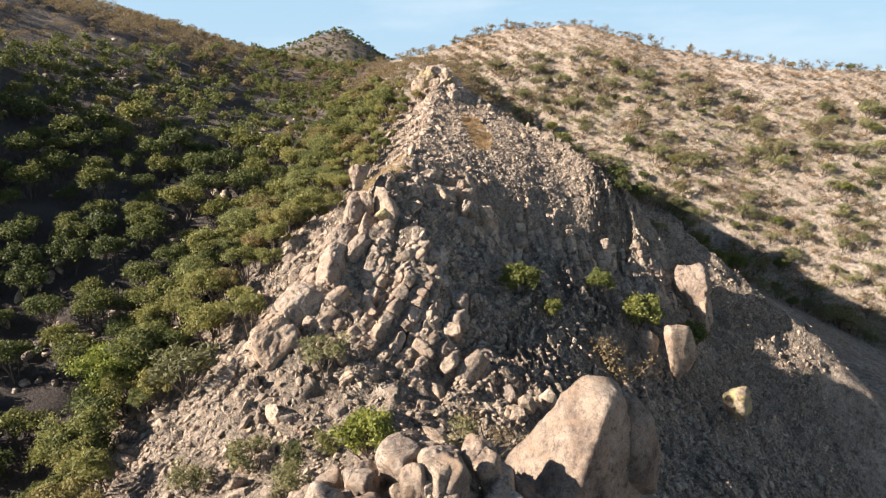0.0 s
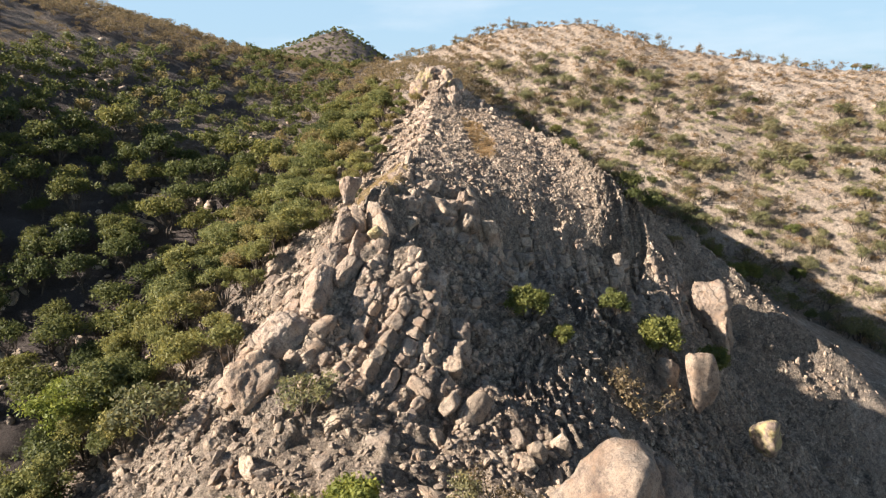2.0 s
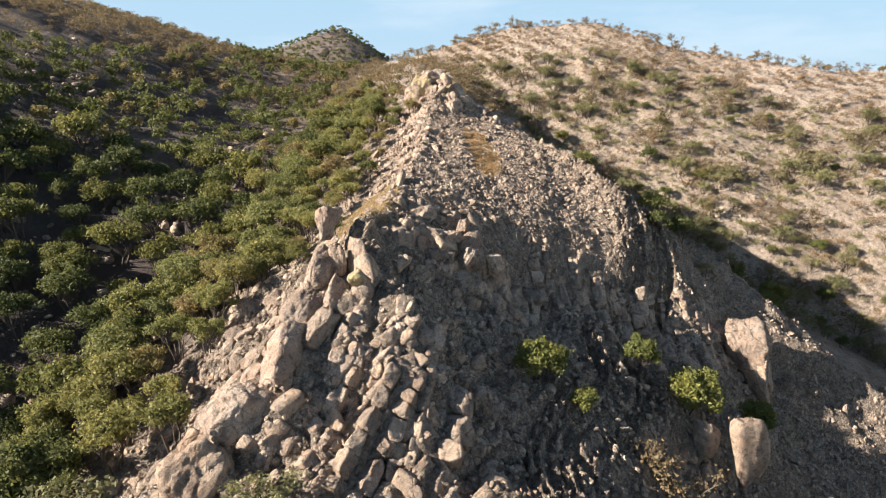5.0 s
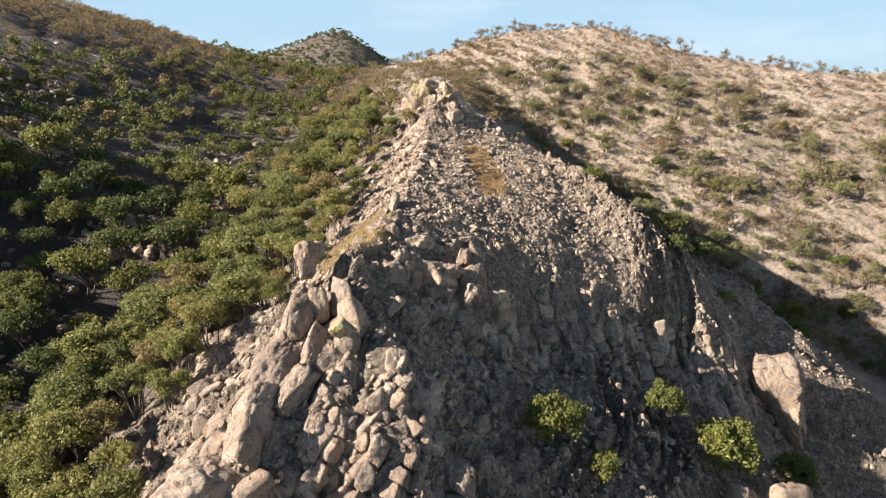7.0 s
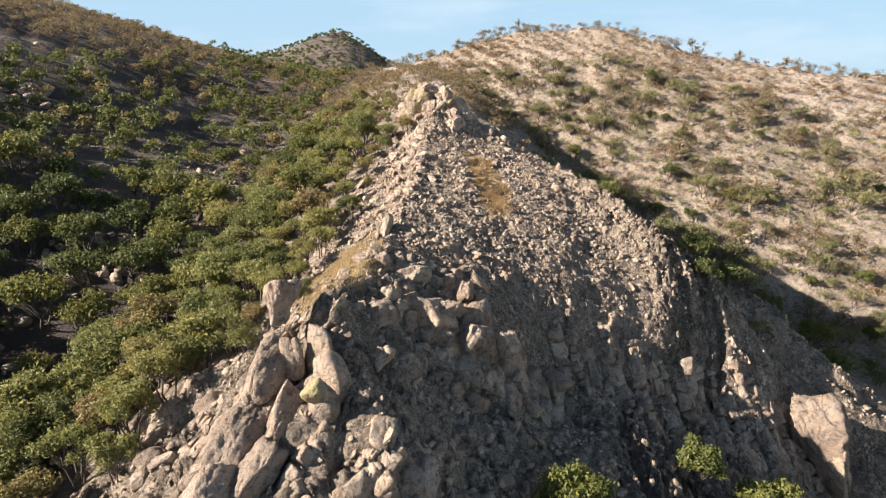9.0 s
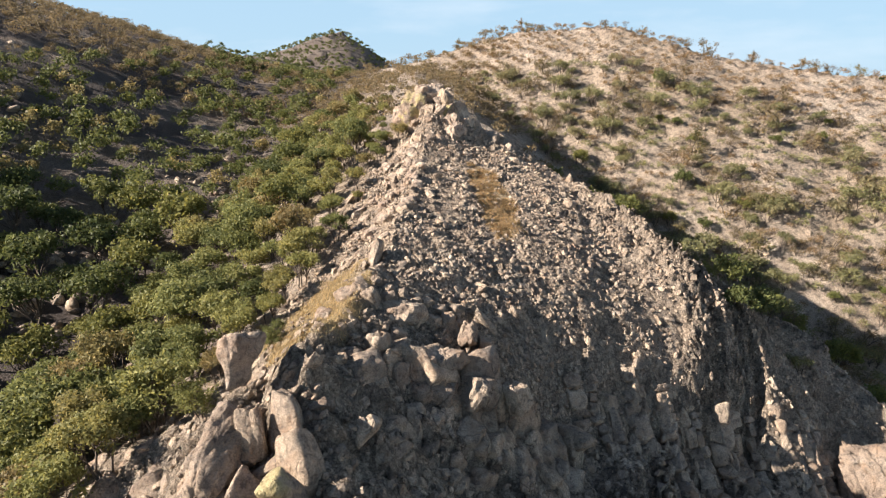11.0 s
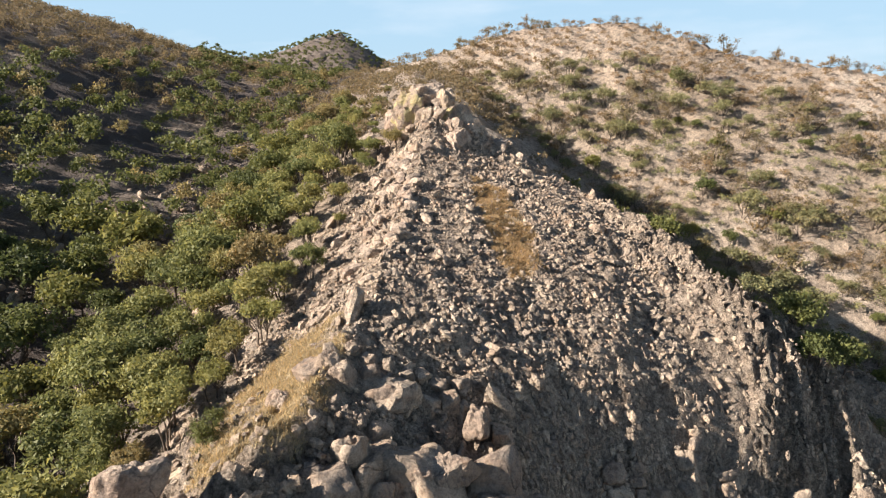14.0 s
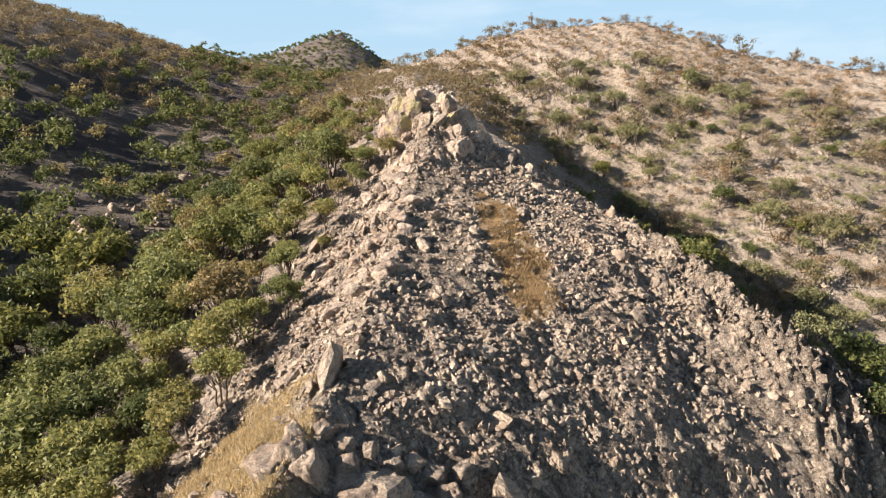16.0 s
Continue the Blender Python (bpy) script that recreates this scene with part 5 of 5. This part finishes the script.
for k in range(30):
    on_skyline(bare_tree, 3, 8 + 44 * (k + wrng.uniform(-0.4, 0.4)) / 30, wrng.uniform(0.4, 0.78))
for x, s in ((57, 0.85), (58.5, 0.6), (68, 0.8), (72.5, 0.65), (74, 0.5), (81, 0.6), (87, 0.85), (88.5, 0.55), (103, 0.6), (112, 0.6), (121, 0.6)):
    on_skyline(bare_tree, 3, x, s)
for x, s in ((96.5, 0.65), (106, 0.5), (109, 0.55), (116, 0.5), (124, 0.5)):
    on_skyline(green_far, 4, x, s)
for k in range(24):
    on_skyline(dry, 3, wrng.uniform(-12, 126), wrng.uniform(0.6, 1.1))

# thicket in the shade along the far side of the spur
for x, y, z in spread(wrng, 260, 14, 50, 76, 118, lambda x, y: np.exp(-((x - curve(y, SHOULDER, 1) - 9) / 6.0) ** 2), 3.2):
    (green_far if wrng.random() < 0.6 else shrub).put(int(wrng.integers(0, 3)), x, y, wrng.uniform(0, 360), wrng.uniform(0.5, 0.85), 0, z)


# ---------------------------------------------------------------- dry grass
def grass(name, rng, n, x0, x1, y0, y1, keep, tall, mat, label):
    x, y = scatter(rng, n, x0, x1, y0, y1, keep)
    z = height(x, y)
    V = []
    for a, b, c in zip(x, y, z):
        for _ in range(9):
            t = rng.uniform(0, 2 * math.pi)
            p = np.array([a, b, c - 0.05]) + np.append(rng.normal(0, 0.09, 2), 0)
            tip = p + np.array([math.cos(t) * 0.6, math.sin(t) * 0.6, 1]) * tall * rng.uniform(0.5, 1.2)
            w = np.array([-math.sin(t), math.cos(t), 0]) * 0.018
            V += [p - w, p + w, tip]
    ob = new(name, fast_mesh(name, np.array(V), np.arange(len(V)).reshape(-1, 3), [mat]))
    return tagged(ob, label, "grass", kind="stuff")


grass("dry_grass", wrng, 26000, 0, 10, 74, 94, straw_crest, 0.22, GRASS_ORANGE, "orange-brown dry grass down the crest of scree")
grass("dry_grass", wrng, 30000, -13, -2, 55, 76, straw_west, 0.17, GRASS_DRY, "straw-yellow dry grass on the sunny edge")

# ---------------------------------------------------------------- loose stone, largest first
srng = np.random.default_rng(77)


def stony(x, y):
    return bare(x, y) * (1 - 0.97 * straw(x, y))


bx, by = scatter(srng, 3400, -24, 60, 12, 108, lambda x, y: stony(x, y) * np.clip(0.06 + 0.85 * face_zone(x, y) + 0.2 * (y < 40) + 0.3 * fbm(x, y, 7, 2, 15), 0, 1))
bs = np.exp(srng.normal(-0.6, 0.3, len(bx)))
order = np.argsort(np.abs(by - 48) + 0.6 * np.abs(bx + 4))
near, far = order[:290], order[290:]
turns = frames_for(bx, by, srng, face_zone(bx, by))
SMALL = [joint_block(1250 + k, 3) for k in range(12)]
SMALL_MESH = {}


def small_mesh(k, mat):
    if (k, mat.name) not in SMALL_MESH:
        SMALL_MESH[(k, mat.name)] = fast_mesh("rock", *SMALL[k], [mat], True)
    return SMALL_MESH[(k, mat.name)]



for q in near:
    m = Matrix(turns[q].tolist()).to_4x4()
    s = bs[q]
    ob = new("rock", small_mesh(int(q) % 12, ROCK_TAN if srng.random() < 0.6 else ROCK_GREY))
    ob.parent = ground
    ob.matrix_basis = Matrix.Translation((bx[q], by[q], h1(bx[q], by[q]) - 0.28 * s)) @ m @ Matrix.Diagonal((s * srng.uniform(0.8, 1.35), s * srng.uniform(0.6, 0.95), s * srng.uniform(0.5, 0.85), 1))
V, F = joined_stones(bx[far], by[far], bs[far], 2, 21, 1.8, face_zone(bx[far], by[far]))
tagged(new("loose_rocks", fast_mesh("loose_rocks", V, F, [SCREE], False)), "loose tan and grey rocks strewn over the spur", "rocks", kind="stuff")

mx_, my_ = scatter(srng, 44000, -32, 58, 10, 112, lambda x, y: stony(x, y) * np.clip(0.6 + 0.7 * fbm(x, y, 6, 2, 25), 0.1, 1))
ms = np.exp(srng.normal(-1.55, 0.36, len(mx_)) - 0.25 * (my_ > 62))
V, F = joined_stones(mx_, my_, ms, 1, 31, 1.4, face_zone(mx_, my_) * 0.6)
tagged(new("scree", fast_mesh("scree", V, F, [SCREE])), "grey and tan broken scree covering the spur", "scree", kind="stuff")



def blocks(x, y, size, seed):
    """The smallest stones: broken eight-cornered pieces."""
    v0 = np.array([(i, j, k) for i in (-1, 1) for j in (-1, 1) for k in (-1, 1)], float) * 0.72
    f0 = np.array([(0, 1, 3), (0, 3, 2), (4, 6, 7), (4, 7, 5), (0, 4, 5), (0, 5, 1), (2, 3, 7), (2, 7, 6), (0, 2, 6), (0, 6, 4), (1, 5, 7), (1, 7, 3)])
    r = np.random.default_rng(seed)
    n = len(x)
    turn = frames_for(x, y, r, np.zeros(n))
    loc = (v0[None] + r.uniform(-0.42, 0.42, (n, 8, 3))) * (size[:, None] * np.stack([r.uniform(0.9, 1.45, n), r.uniform(0.65, 1, n), r.uniform(0.4, 0.7, n)], 1))[:, None, :]
    V = np.einsum('nij,nvj->nvi', turn, loc) + np.stack([x, y, height(x, y) + 0.08 * size], 1)[:, None, :]
    F = (f0[None] + (np.arange(n) * 8)[:, None, None]).reshape(-1, 3)
    return V.reshape(-1, 3), F


tx, ty = scatter(srng, 26000, -32, 58, 10, 112, lambda x, y: stony(x, y) * np.clip(0.65 + 0.6 * fbm(x, y, 4, 2, 35), 0.1, 1))
V, F = blocks(tx, ty, np.exp(srng.normal(-2.0, 0.3, len(tx))), 3)
tagged(new("scree", fast_mesh("scree", V, F, [SCREE])), "fine grey and tan stone chips over the spur", "scree", kind="stuff")
tx, ty = scatter(srng, 50000, -17, 30, 60, 106, lambda x, y: stony(x, y) * np.clip(0.65 + 1.2 * fbm(x, y, 6, 3, 37), 0.1, 1))
V, F = blocks(tx, ty, np.exp(srng.normal(-2.35, 0.4, len(tx))), 5)
tagged(new("scree", fast_mesh("scree", V, F, [SCREE])), "dense broken tan scree down the upper spur", "scree", kind="stuff")

# stones between the trees of the shaded slope
tx, ty = scatter(srng, 5500, -80, -14, 28, 130, lambda x, y: woods(x, y) * np.clip(0.15 + 1.3 * fbm(x, y, 8, 3, 39), 0, 1))
V, F = joined_stones(tx, ty, np.exp(srng.normal(-0.9, 0.4, len(tx))), 2, 61, 1.3, np.zeros(len(tx)), 0.4)
tagged(new("loose_rocks", fast_mesh("loose_rocks", V, F, [SCREE], True)), "grey stones lying under the trees of the slope", "rocks", kind="stuff")

# pale outcropping stone on the dry hill and in the woods
ox, oy = scatter(srng, 2600, -120, 126, 40, 212, lambda x, y: (dry_hill(x, y) + 0.35 * hillside(x, y)) * np.clip(0.2 + 1.2 * fbm(x, y, 9, 3, 45), 0, 1))
osz = np.exp(srng.normal(-0.7, 0.4, len(ox)))
V, F = joined_stones(ox, oy, osz, 1, 41, 1.6, np.zeros(len(ox)))
tagged(new("loose_rocks", fast_mesh("loose_rocks", V, F, [SCREE])), "scattered pale stones on the far hillsides", "rocks", kind="stuff")
